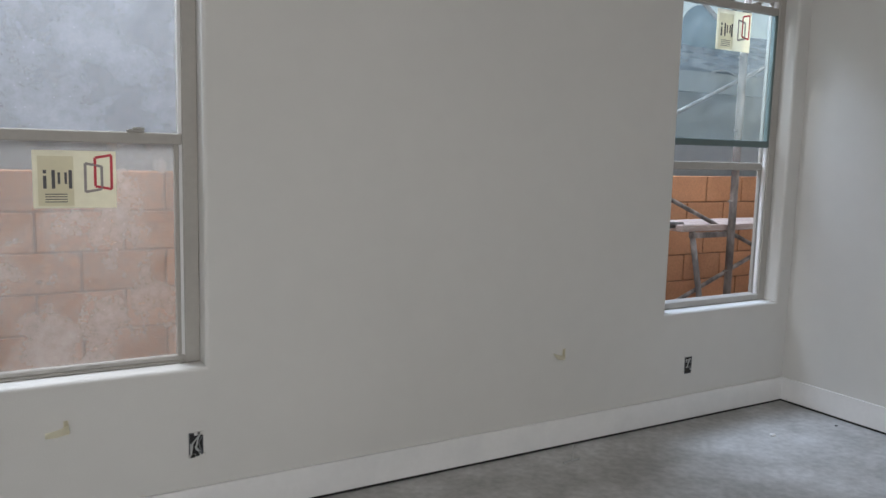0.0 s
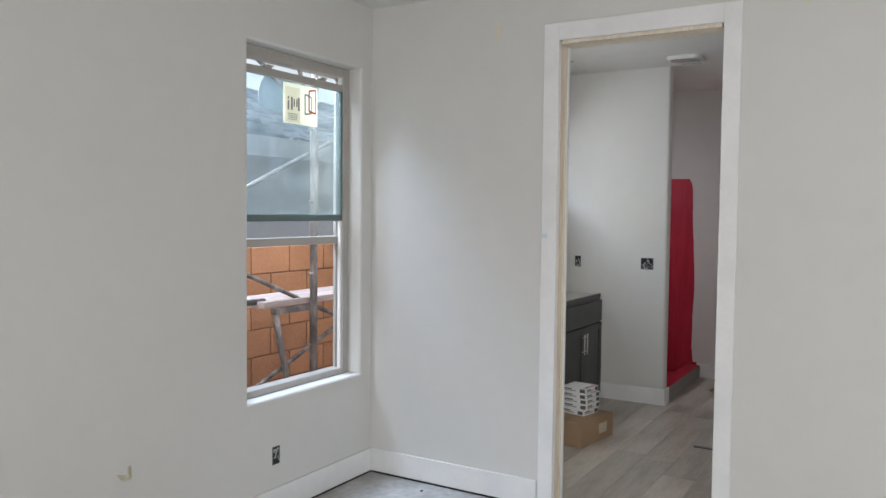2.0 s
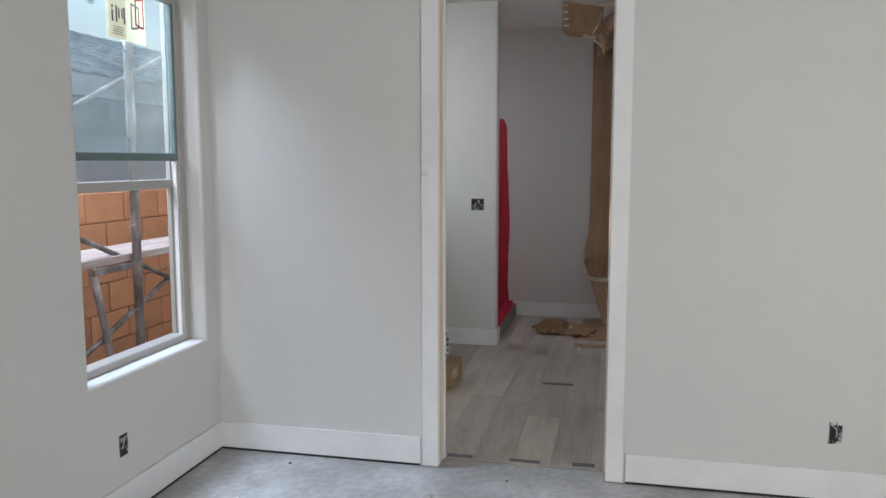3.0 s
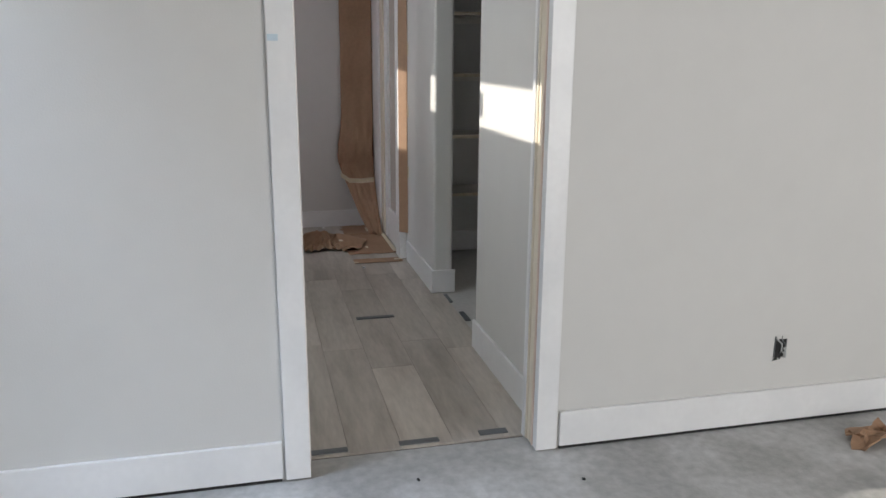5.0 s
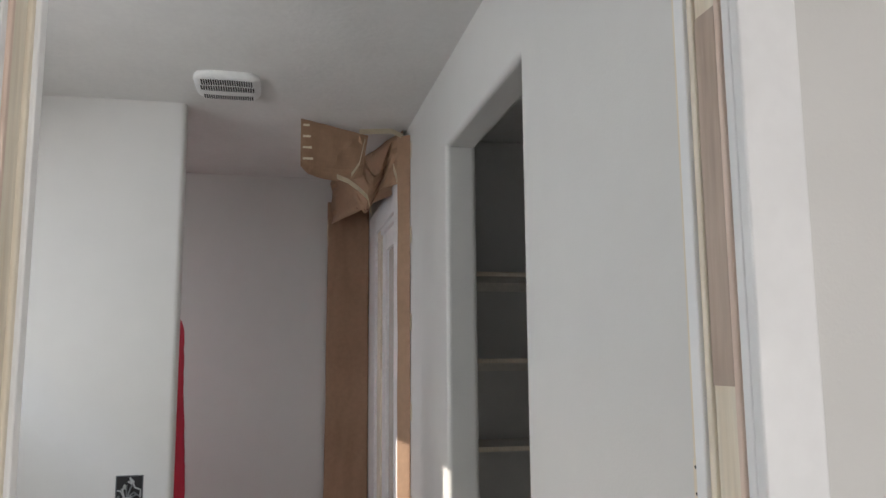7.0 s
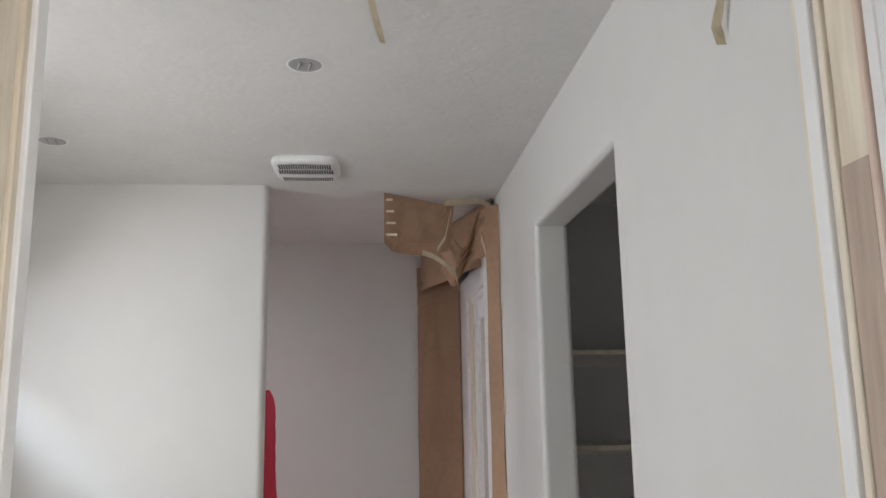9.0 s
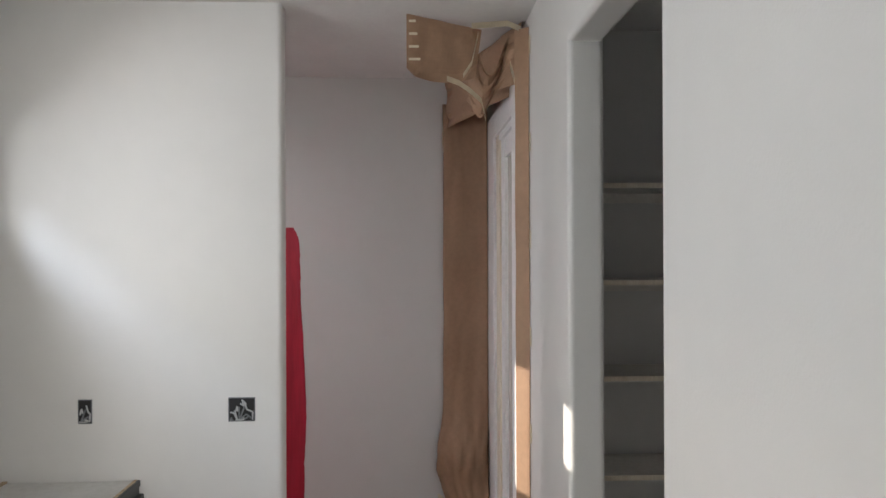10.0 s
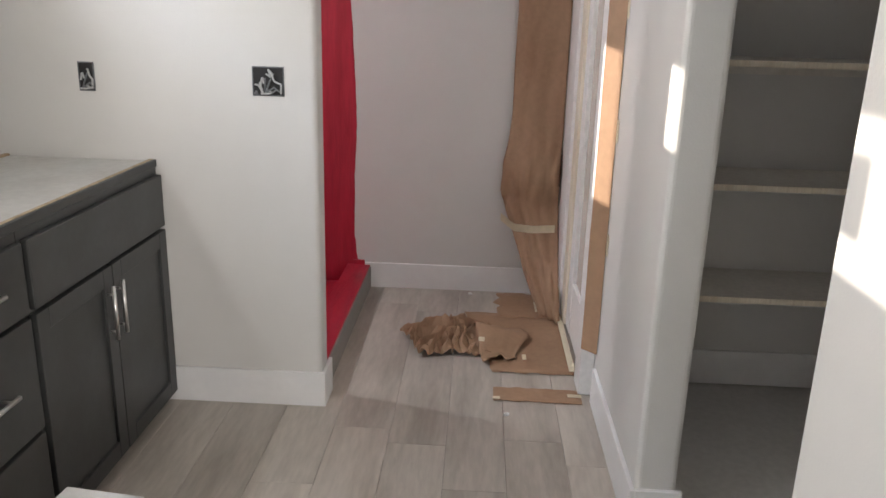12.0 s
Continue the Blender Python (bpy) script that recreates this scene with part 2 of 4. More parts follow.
def box(x0, x1, y0, y1, z0, z1, bev=0.0, seg=1):
    return add_box(bmesh.new(), x0, x1, y0, y1, z0, z1, bev, seg)


def add_tube(bm, a, b, r, seg=10, r2=None):
    a, b = Vector(a), Vector(b)
    m = Matrix.Translation((a + b) / 2) @ (b - a).to_track_quat("Z", "Y").to_matrix().to_4x4()
    bmesh.ops.create_cone(bm, cap_ends=True, segments=seg, radius1=r, radius2=r if r2 is None else r2, depth=(b - a).length, matrix=m)
    return bm


def tube(a, b, r, seg=10):
    return add_tube(bmesh.new(), a, b, r, seg)


def smooth(ob):
    for p in ob.data.polygons:
        p.use_smooth = True
    return ob


def wall(name, us, zs, holes, depth0, depth1, axis, label, round_side=0, bull=0.016, round_ends=()):
    """A wall with openings through it. us, zs: the cuts; holes: cells (i, j) left open; axis 'x' runs along x at y from depth0 to depth1;
    the bullnose runs round the openings on the faces named by round_side (0: depth0, 1: depth1, 2: both)."""
    bm = bmesh.new()
    grid = {}

    def vert(i, j, k):
        if (i, j, k) not in grid:
            d = (depth0, depth1)[k]
            grid[i, j, k] = bm.verts.new((us[i], d, zs[j]) if axis == "x" else (d, us[i], zs[j]))
        return grid[i, j, k]

    nu, nz = len(us) - 1, len(zs) - 1
    solid = {(i, j) for i in range(nu) for j in range(nz)} - set(holes)
    rounded = []
    for i, j in solid:
        for k in (0, 1):
            bm.faces.new([vert(i, j, k), vert(i + 1, j, k), vert(i + 1, j + 1, k), vert(i, j + 1, k)])
        for di, dj, a, b in ((-1, 0, (i, j), (i, j + 1)), (1, 0, (i + 1, j), (i + 1, j + 1)), (0, -1, (i, j), (i + 1, j)), (0, 1, (i, j + 1), (i + 1, j + 1))):
            if (i + di, j + dj) not in solid:
                bm.faces.new([vert(*a, 0), vert(*b, 0), vert(*b, 1), vert(*a, 1)])
                inside = (i + di, j + dj) in set(holes)
                end = (di == -1 and i == 0 and 0 in round_ends) or (di == 1 and i == nu - 1 and 1 in round_ends)
                if inside or end:
                    for k in ((0, 1) if round_side == 2 else (round_side,)):
                        rounded.append(bm.edges.get([vert(*a, k), vert(*b, k)]))
    bmesh.ops.bevel(bm, geom=[e for e in set(rounded) if e], offset=bull, segments=4, affect="EDGES", profile=0.5)
    return tagged(part(name, bm, PAINT), label, "wall", kind="structure")


def base_run(name, x0, x1, y0, y1, z0=0.012, z1=0.146):
    bm = box(x0, x1, y0, y1, z0, z1, 0.003, 2)
    ob = tagged(part(name, bm, TRIM), "white painted flat baseboard with a dark gap below", "baseboard", kind="structure")
    if z0 == 0.012:
        # Black strip that paints the shade in the gap below the board.
        part("gap_shade", box(x0 + 0.004, x1 - 0.004, y0 + 0.004, y1 - 0.001, 0.0005, 0.0118), DARK, ob, "black strip painting the shade under the board")
    return ob


# ---- shell ----
NY, EX, BS, CH = 3.087, 3.847, 1.026, 2.752
FARX, WINGX, BN = 7.747, 6.430, 3.12
W_X0, W_X1, W_Z0, W_Z1 = 2.835, 3.737, 0.612, 2.387
L_X0, L_X1 = -0.467, 0.435

part_floor = tagged(part("floor_bedroom", box(-1.9, 3.955, -2.4, NY + 0.2, -0.15, 0.0), CONCRETE), "bare grey concrete slab with white plaster smears", "floor", kind="structure")
tagged(part("floor_closet", box(3.955, 7.1, -1.4, BS - 0.051, -0.15, -0.004), SLAB), "bare grey concrete closet floor", "floor", kind="structure")
tagged(part("ceiling", box(-1.9, 7.8, -2.4, 3.4, CH, CH + 0.12), CEIL), "off-white textured plasterboard ceiling", "ceiling", kind="structure")

wall("wall_north", [-1.9, L_X0, L_X1, W_X0, W_X1, EX + 0.06], [0, W_Z0, W_Z1, CH], [(1, 1), (3, 1)], NY, NY + 0.17, "x", "light greige painted bedroom wall with window openings", 0)
wall("wall_east", [-2.4, 1.08, 1.92, NY], [0, 2.462, CH], [(1, 0)], EX, EX + 0.115, "y", "light greige painted bedroom wall with a cased doorway", 0, 0.002)
wall("wall_south", [-1.9, 3.96], [0, CH], [], -2.4, -2.28, "x", "plain light greige bedroom wall", 0)
# Out of view; the opening is added for the west fill lamp.
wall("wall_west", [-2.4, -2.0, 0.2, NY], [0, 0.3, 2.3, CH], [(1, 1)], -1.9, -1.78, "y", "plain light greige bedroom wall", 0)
# bath and closet
T_X0, T_X1 = 4.06, 6.13
wall("wall_bath_north", [EX + 0.06, T_X0, T_X1, 6.76, 6.90, FARX + 0.12], [0, 1.612, 1.937, 2.202, CH], [(1, 2), (3, 1), (3, 2)], BN, BN + 0.15, "x", "light greige bathroom wall with high windows", 0)
wall("wall_bath_south", [EX + 0.115, 4.886, 5.783, FARX], [0, 2.436, CH], [(1, 0)], BS - 0.115, BS, "x", "pale greige bathroom wall with a closet opening", 2, 0.018)
wall("wall_far", [-1.4, BN], [0, CH], [], FARX, FARX + 0.12, "y", "pale bathroom end wall", 0)
wall("wall_wing", [2.024, BN], [0, CH], [], WINGX, WINGX + 0.115, "y", "greige partition wall between vanity and shower", 2, 0.018, (0,))
wall("wall_closet_east", [-0.06, BS - 0.115], [0, CH], [], 6.775, 6.86, "y", "pale grey closet wall", 0)
wall("wall_closet_south", [EX + 0.115, 6.775], [0, CH], [], -0.06, 0.04, "x", "pale grey closet wall", 1)

# baseboards
base_run("baseboard_north", -1.78, EX - 0.015, NY - 0.015, NY)
base_run("baseboard_east", EX - 0.015, EX, 1.995, NY - 0.001)
base_run("baseboard_east", EX - 0.015, EX, -2.28, 1.005)
base_run("baseboard_wing", WINGX - 0.014, WINGX, 2.010, 2.66, 0.004, 0.138)
base_run("baseboard_wing", WINGX, WINGX + 0.129, 2.010, 2.0235, 0.004, 0.138)
base_run("baseboard_far", FARX - 0.014, FARX, BS, 2.06, 0.004, 0.138)
base_run("baseboard_south", 3.992, 4.886, BS, BS + 0.014, 0.006)
base_run("baseboard_south", 5.769, 6.55, BS, BS + 0.014, 0.006)
base_run("baseboard_south", 5.769, 5.783, BS - 0.129, BS, 0.006)
base_run("baseboard_closet", 6.76, 6.774, 0.041, BS - 0.116, 0.004)

# doorway trim: casing, split pine jambs
door_1 = tagged(new("door_1"), "white cased doorway with unpainted pine split jambs", "doorway", kind="structure")
part("casing", box(EX - 0.018, EX, 1.903, 1.986, 0.006, 2.535, 0.003, 2), TRIM, door_1)
part("casing", box(EX - 0.018, EX, 1.017, 1.097, 0.006, 2.535, 0.003, 2), TRIM, door_1)
part("casing", box(EX - 0.0185, EX, 1.097, 1.903, 2.447, 2.535, 0.003, 2), TRIM, door_1)
for y0, s in ((1.08, 1), (1.92, -1)):
    # from the bathroom side to the bedroom side: edge bead, pine, white stop, pine face, filler
    for x0, x1, d, mat, note in ((0.135, 0.140, 0.014, TRIM, "white painted edge bead"), (0.117, 0.135, 0.018, PINE, "unpainted pine jamb strip"), (0.092, 0.1165, 0.026, TRIM, "white painted stop"),
                                 (0.078, 0.0915, 0.021, PINE, "unpainted pine jamb strip"), (0.030, 0.0775, 0.017, PINE, "unpainted pine jamb face"), (0.019, 0.0295, 0.020, PINEPINK, "pinkish raw pine edge"), (0.001, 0.0185, 0.0165, TRIM, "white painted jamb filler")):
        part("jamb_strip", box(EX + x0, EX + x1, *sorted((y0, y0 + s * d)), 0.008, 2.447, 0.0015), mat, door_1, note)
part("jamb_insert", box(EX + 0.031, EX + 0.0765, 1.0965, 1.0985, 1.625, 2.10), PINE2, door_1, "darker finger-jointed pine length")
part("latch_block", box(EX + 0.1175, EX + 0.1345, 1.0975, 1.0995, 1.43, 1.53, 0.001), PINE, door_1, "knotty pine patch with nail holes")
for z in (1.445, 1.487, 1.52):
    part("nail_hole", tube((EX + 0.128, 1.0996, z), (EX + 0.128, 1.0999, z), 0.0022, 8), DARK, door_1)
part("head_jamb", box(EX + 0.001, EX + 0.142, 1.108, 1.892, 2.430, 2.447), PINE, door_1, "unpainted pine head jamb")

# windows


def sticker(x, z, y, w, h, parent):
    bm = box(x, x + 0.06 * w, y - 0.0012, y, z, z + h)
    add_box(bm, x + 0.48 * w, x + w, y - 0.0012, y, z, z + h)
    add_box(bm, x + 0.06 * w, x + 0.48 * w, y - 0.0012, y, z, z + 0.04 * h)
    add_box(bm, x + 0.06 * w, x + 0.48 * w, y - 0.0012, y, z + 0.9 * h, z + h)
    part("sticker", bm, STICKER, parent, "cream paper glazing label")
    part("sticker_panel", box(x + 0.06 * w, x + 0.48 * w, y - 0.0012, y, z + 0.04 * h, z + 0.9 * h), STICKER2, parent)
    f = y - 0.0026
    bm = bmesh.new()
    for u0, u1, v0, v1 in ((0.12, 0.16, 0.34, 0.56), (0.12, 0.16, 0.60, 0.66), (0.22, 0.26, 0.34, 0.66), (0.42, 0.46, 0.34, 0.66)):
        add_box(bm, x + u0 * w, x + u1 * w, f, y - 0.002, z + v0 * h, z + v1 * h)
    for s in (0.29, 0.37):
        add_box(bm, x + s * w, x + (s + 0.03) * w, f, y - 0.002, z + 0.42 * h, z + 0.62 * h)
    for k in range(4):
        add_box(bm, x + 0.14 * w, x + 0.40 * w, f, y - 0.002, z + (0.10 + 0.045 * k) * h, z + (0.115 + 0.045 * k) * h)
    part("print_marks", bm, INK, parent)
    for mat, u, v, lean in ((INKRED, 0.74, 0.38, 0.05), (INKGREY, 0.62, 0.28, -0.05)):
        bm = bmesh.new()
        for a, b in (((0, 0), (0, 0.5)), ((0, 0.5), (0.2, 0.5 + lean)), ((0.2, 0.5 + lean), (0.2, -lean)), ((0.2, -lean), (0, 0))):
            add_tube(bm, (x + (u + a[0]) * w, f, z + (v + a[1]) * h), (x + (u + b[0]) * w, f, z + (v + b[1]) * h), 0.0045, 4)
        for v2 in bm.verts:
            v2.co.y = f + 0.0006 * (1 if v2.co.y > f else -1)
        part("print_marks", bm, mat, parent)


def hung_window(name, x0, x1, z0, z1, opened, label):
    w = tagged(new(name), label, "window", kind="structure")
    y = NY + 0.085
    f = 0.056
    fb = 0.036 if opened else 0.012
    part("window_frame", box(x0, x0 + f, y, y + 0.075, z0, z1, 0.004), VINYL, w)
    part("window_frame", box(x1 - f, x1, y, y + 0.075, z0, z1, 0.004), VINYL, w)
    part("window_frame", box(x0 + f, x1 - f, y, y + 0.075, z1 - f, z1, 0.004), VINYL, w)
    part("window_frame", box(x0 + f, x1 - f, y, y + 0.075, z0, z0 + fb, 0.004), VINYL, w)
    part("track_strip", box(x1 - f - 0.012, x1 - f, y + 0.01, y + 0.03, z0 + fb, z1 - f), TRIM, w)
    part("track_strip", box(x1 - f - 0.010, x1 - f, y + 0.045, y + 0.06, z0 + fb, z1 - f), VINYL, w)
    gx0, gx1 = x0 + f, x1 - f
    if opened:
        mid = 1.395
        part("meeting_rail", box(gx0, gx1, y + 0.035, y + 0.07, mid - 0.02, mid + 0.025, 0.004), VINYL, w)
        p = part("pane", box(gx0, gx1, y + 0.055, y + 0.059, mid + 0.02, z1 - f), DIRTY, w)
        p.visible_shadow = False
        b0, b1 = 1.507, 2.292
        part("sash_rail", box(gx0, gx1, y + 0.004, y + 0.032, b0, b0 + 0.038, 0.004), SASH, w, "dark green sash bottom rail")
        part("sash_rail", box(gx0, gx1, y + 0.004, y + 0.032, b1 - 0.04, b1, 0.004), VINYL, w)
        part("sash_stile", box(gx0, gx0 + 0.02, y + 0.004, y + 0.032, b0 + 0.038, b1 - 0.04, 0.003), VINYL, w)
        part("sash_stile", box(gx1 - 0.02, gx1, y + 0.004, y + 0.032, b0 + 0.038, b1 - 0.04, 0.003), SASH, w)
        p = part("pane", box(gx0 + 0.018, gx1 - 0.018, y + 0.016, y + 0.020, b0 + 0.03, b1 - 0.03), TEAL, w)
        p.visible_shadow = False
        locks, lz = (gx0 + 0.18, gx1 - 0.18), b1
        sticker(3.188, 2.028, y + 0.014, 0.275, 0.215, w)
    else:
        mid = 1.438
        part("sash_rail", box(gx0, gx1, y + 0.004, y + 0.034, mid, mid + 0.042, 0.004), VINYL, w)
        part("sash_rail", box(gx0, gx1, y + 0.004, y + 0.034, z0 + fb, z0 + fb + 0.02, 0.004), VINYL, w)
        part("sash_stile", box(gx1 - 0.028, gx1 - 0.0125, y + 0.004, y + 0.034, z0 + fb + 0.02, mid, 0.003), VINYL, w)
        part("sash_stile", box(gx0, gx0 + 0.028, y + 0.004, y + 0.034, z0 + fb + 0.02, mid, 0.003), VINYL, w)
        for a, b, m, yy in ((z0 + fb + 0.01, mid + 0.01, HAZE, 0.018), (mid + 0.02, z1 - f, DIRTIER, 0.05)):
            p = part("pane", box(gx0 + 0.01, gx1 - 0.01, y + yy, y + yy + 0.004, a, b), m, w)
            p.visible_shadow = False
        locks, lz = (gx0 + 0.14, gx1 - 0.16), mid + 0.042
        sticker(-0.116, 1.209, y + 0.016, 0.267, 0.20, w)
    for lx in locks:
        bm = box(lx - 0.03, lx + 0.03, y + 0.006, y + 0.03, lz, lz + 0.009, 0.004, 2)
        add_box(bm, lx - 0.012, lx + 0.03, y - 0.004, y + 0.014, lz + 0.009, lz + 0.017, 0.003, 2)
        part("sash_lock", bm, VINYL, w)
    return w


hung_window("window_1", W_X0, W_X1, W_Z0, W_Z1, True, "tan vinyl hung window with its lower sash pushed up")
hung_window("window_2", L_X0, L_X1, W_Z0, W_Z1, False, "tan vinyl hung window with dirty splashed glass, closed")

# Invented window, never in view, that holds the west fill lamp.
w = tagged(new("fill_window"), "unseen wide window added to justify the west fill lamp", "window", kind="structure")
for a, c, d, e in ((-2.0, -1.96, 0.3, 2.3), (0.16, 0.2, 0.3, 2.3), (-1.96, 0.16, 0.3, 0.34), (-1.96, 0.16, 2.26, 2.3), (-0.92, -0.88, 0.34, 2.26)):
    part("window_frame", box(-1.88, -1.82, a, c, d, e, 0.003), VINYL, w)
# Unseen windows, sized and placed from the sun patches on the south wall.
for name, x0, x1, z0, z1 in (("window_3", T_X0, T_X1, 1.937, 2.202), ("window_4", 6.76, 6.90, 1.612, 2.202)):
    w = tagged(new(name), "unseen high fixed vinyl bathroom window", "window", kind="structure")
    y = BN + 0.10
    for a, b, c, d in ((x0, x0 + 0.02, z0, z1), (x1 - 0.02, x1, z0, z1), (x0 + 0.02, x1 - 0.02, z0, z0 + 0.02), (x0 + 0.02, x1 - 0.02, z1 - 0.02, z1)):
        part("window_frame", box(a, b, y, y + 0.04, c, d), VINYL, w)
    # Unseen label, set here to cast the notch in the sun patch.
    if name == "window_3":
        part("sticker", box(5.05, 5.17, y + 0.012, y + 0.014, 2.02, 2.13), STICKER, w, "cream paper glazing label")

# laminate floor planks and closet threshold
floor_bath = tagged(part("floor_bath", box(3.956, FARX, BS - 0.05, BN, -0.15, -0.004), UNDERLAY), "grey oak laminate plank floor", "floor", kind="structure")
rng = random.Random(4)
PW, PL = 0.1955, 1.22
plank_mesh = {}
row = 0
yy = BS - 0.05
while yy < BN - 0.005:
    y1 = min(yy + PW, BN)
    xx = 3.962 - rng.uniform(0.05, 1.1)
    while xx < FARX - 0.01:
        a, b = max(xx, 3.962), min(xx + PL, FARX)
        if b - a > 0.02 and not (a > 6.57 and yy > 2.12):
            key = (round(b - a, 3), round(y1 - yy, 3))
            if key not in plank_mesh:
                bm = box(-(b - a) / 2 + 0.0004, (b - a) / 2 - 0.0004, -(y1 - yy) / 2 + 0.0004, (y1 - yy) / 2 - 0.0004, -0.003, 0.006, 0.0012)
                me = bpy.data.meshes.new("plank")
                bm.to_mesh(me)
                bm.free()
                me.materials.append(PLANK)
                plank_mesh[key] = me
            ob = new("plank", plank_mesh[key])
            ob.parent = floor_bath
            ob.location = ((a + b) / 2, (yy + y1) / 2, 0)
        xx += PL
    yy += PW
    row += 1

# shower
shower = thing("shower_curb", (7.145, 2.078, 0), "mortar shower curb painted with red waterproofing on top", "shower curb")
part("curb_body", box(-0.6, 0.6, -0.05, 0.07, 0, 0.118, 0.004), MORTAR, shower, "bare grey mortar curb face")
part("curb_coating", box(-0.6, 0.6005, -0.047, 0.075, 0.118, 0.126, 0.004, 2), RED, shower, "glossy red waterproof coating")
tagged(part("shower_pan", box(WINGX + 0.115, FARX, 2.149, BN, -0.004, 0.03), RED), "red coated shower floor", "shower floor", kind="structure")


def edge_y(z):
    return 2.085 + 0.030 * min(1, z / 0.3) + 0.045 * min(0.38, max(0, z - 1.10)) - 0.012 * math.exp(-((z - 1.0) / 0.4) ** 2) + 0.010 * noise.noise(Vector((z * 3.1, 0, 2))) + 0.005 * noise.noise(Vector((z * 23, 0, 5)))


bm = bmesh.new()
prev = None
for k in range(61):
    z = 0.03 + 1.88 * k / 60
    e = edge_y(z) + (0.0 if z < 1.8 else ((z - 1.8) / 0.08) ** 2 * 0.02)
    vs = [bm.verts.new((x, y, z)) for x, y in ((FARX - 0.001, e), (FARX - 0.004, e + 0.003), (FARX - 0.004, BN), (FARX - 0.001, BN))]
    if prev:
        for q in range(3):
            bm.faces.new([prev[q], prev[q + 1], vs[q + 1], vs[q]])
    prev = vs
bm.faces.new(prev)
tagged(part("shower_coating", bm, RED), "brushed red waterproofing paint on the shower wall", "waterproofing", kind="structure")
tagged(part("shower_coating", box(FARX - 0.018, FARX - 0.001, 2.061, 2.12, 0.02, 0.15, 0.004, 2), RED), "red waterproofing dabbed beside the curb", "waterproofing", kind="structure")
tagged(part("shower_coating", box(WINGX + 0.115, WINGX + 0.119, 2.06, BN, 0.03, 1.88), RED), "brushed red waterproofing paint on the shower wall", "waterproofing", kind="structure")

# ceiling fittings
reg = thing("ceiling_register", (4.678, 1.803, CH), "white steel three-way ceiling air register", "air register")
bm = bmesh.new()
for a, b, c, d in ((-0.17, -0.135, -0.135, 0.135), (0.065, 0.10, -0.135, 0.135), (-0.135, 0.065, -0.135, -0.105), (-0.135, 0.065, 0.105, 0.135)):
    add_box(bm, a, b, c, d, -0.008, 0, 0.002)
part("frame", bm, VENTW, reg)
# Black sheet in place of the shaded duct above.
part("duct_shade", box(-0.135, 0.065, -0.105, 0.105, -0.001, 0), DARK, reg)
for k in range(6):
    x = -0.128 + k * 0.034
    for y0, y1 in ((-0.10, -0.04), (0.04, 0.10)):
        part("slat", box(x, x + 0.02, y0, y1, -0.010, -0.003, 0.001), VENTW, reg)
for k in range(5):
    y = -0.032 + k * 0.0145
    part("slat", box(-0.13, 0.06, y, y + 0.010, -0.011, -0.003, 0.001), VENTW, reg)


def can_light(x, y):
    c = thing("downlight_can", (x, y, CH), "unfinished recessed downlight hole in the ceiling", "downlight", "ceiling downlights")
    bm = bmesh.new()
    n = 28
    for r0, r1, z0, z1 in ((0.045, 0.051, -0.002, -0.002), (0.045, 0.040, -0.002, -0.0005)):
        ra = [bm.verts.new((r0 * math.cos(2 * math.pi * k / n), r0 * math.sin(2 * math.pi * k / n), z0)) for k in range(n)]
        rb = [bm.verts.new((r1 * math.cos(2 * math.pi * k / n), r1 * math.sin(2 * math.pi * k / n), z1)) for k in range(n)]
        for k in range(n):
            bm.faces.new([ra[k], ra[(k + 1) % n], rb[(k + 1) % n], rb[k]])
    part("rim", bm, VENTW, c)
    bm = bmesh.new()
    bmesh.ops.create_cone(bm, cap_ends=True, segments=n, radius1=0.044, radius2=0.044, depth=0.002, matrix=pose(0, 0, -0.0012))
    part("can", bm, CANGREY, c)
    bm = bmesh.new()
    add_tube(bm, (-0.022, 0.01, -0.004), (0.014, 0.02, -0.006), 0.003, 6)
    add_tube(bm, (-0.015, -0.016, -0.004), (0.02, -0.008, -0.006), 0.003, 6)
    part("wire", bm, WIRE, c)


can_light(5.189, 1.755)
can_light(5.862, 2.670)

fan = thing("exhaust_fan", (6.145, 1.834, CH), "white plastic bathroom exhaust fan grille", "exhaust fan")


def pillow(hx, hy, z, n=48, power=5.0):
    """Outline of a rounded rectangle with bowed sides."""
    out = []
    for k in range(n):
        a = 2 * math.pi * k / n
        c, d = math.cos(a), math.sin(a)
        q = (abs(c) ** power + abs(d) ** power) ** (-1 / power)
        out.append((hx * c * q, hy * d * q, z))
    return out


bm = bmesh.new()
rings = [[bm.verts.new(p) for p in pillow(hx, hy, z)] for hx, hy, z in ((0.142, 0.124, 0.0), (0.146, 0.128, -0.010), (0.140, 0.122, -0.020), (0.126, 0.110, -0.026), (0.100, 0.088, -0.028))]
for q0, q1 in zip(rings, rings[1:]):
    for k in range(48):
        bm.faces.new([q0[k], q0[(k + 1) % 48], q1[(k + 1) % 48], q1[k]])
bm.faces.new(rings[-1])
smooth(part("cover", bm, VENTW, fan))
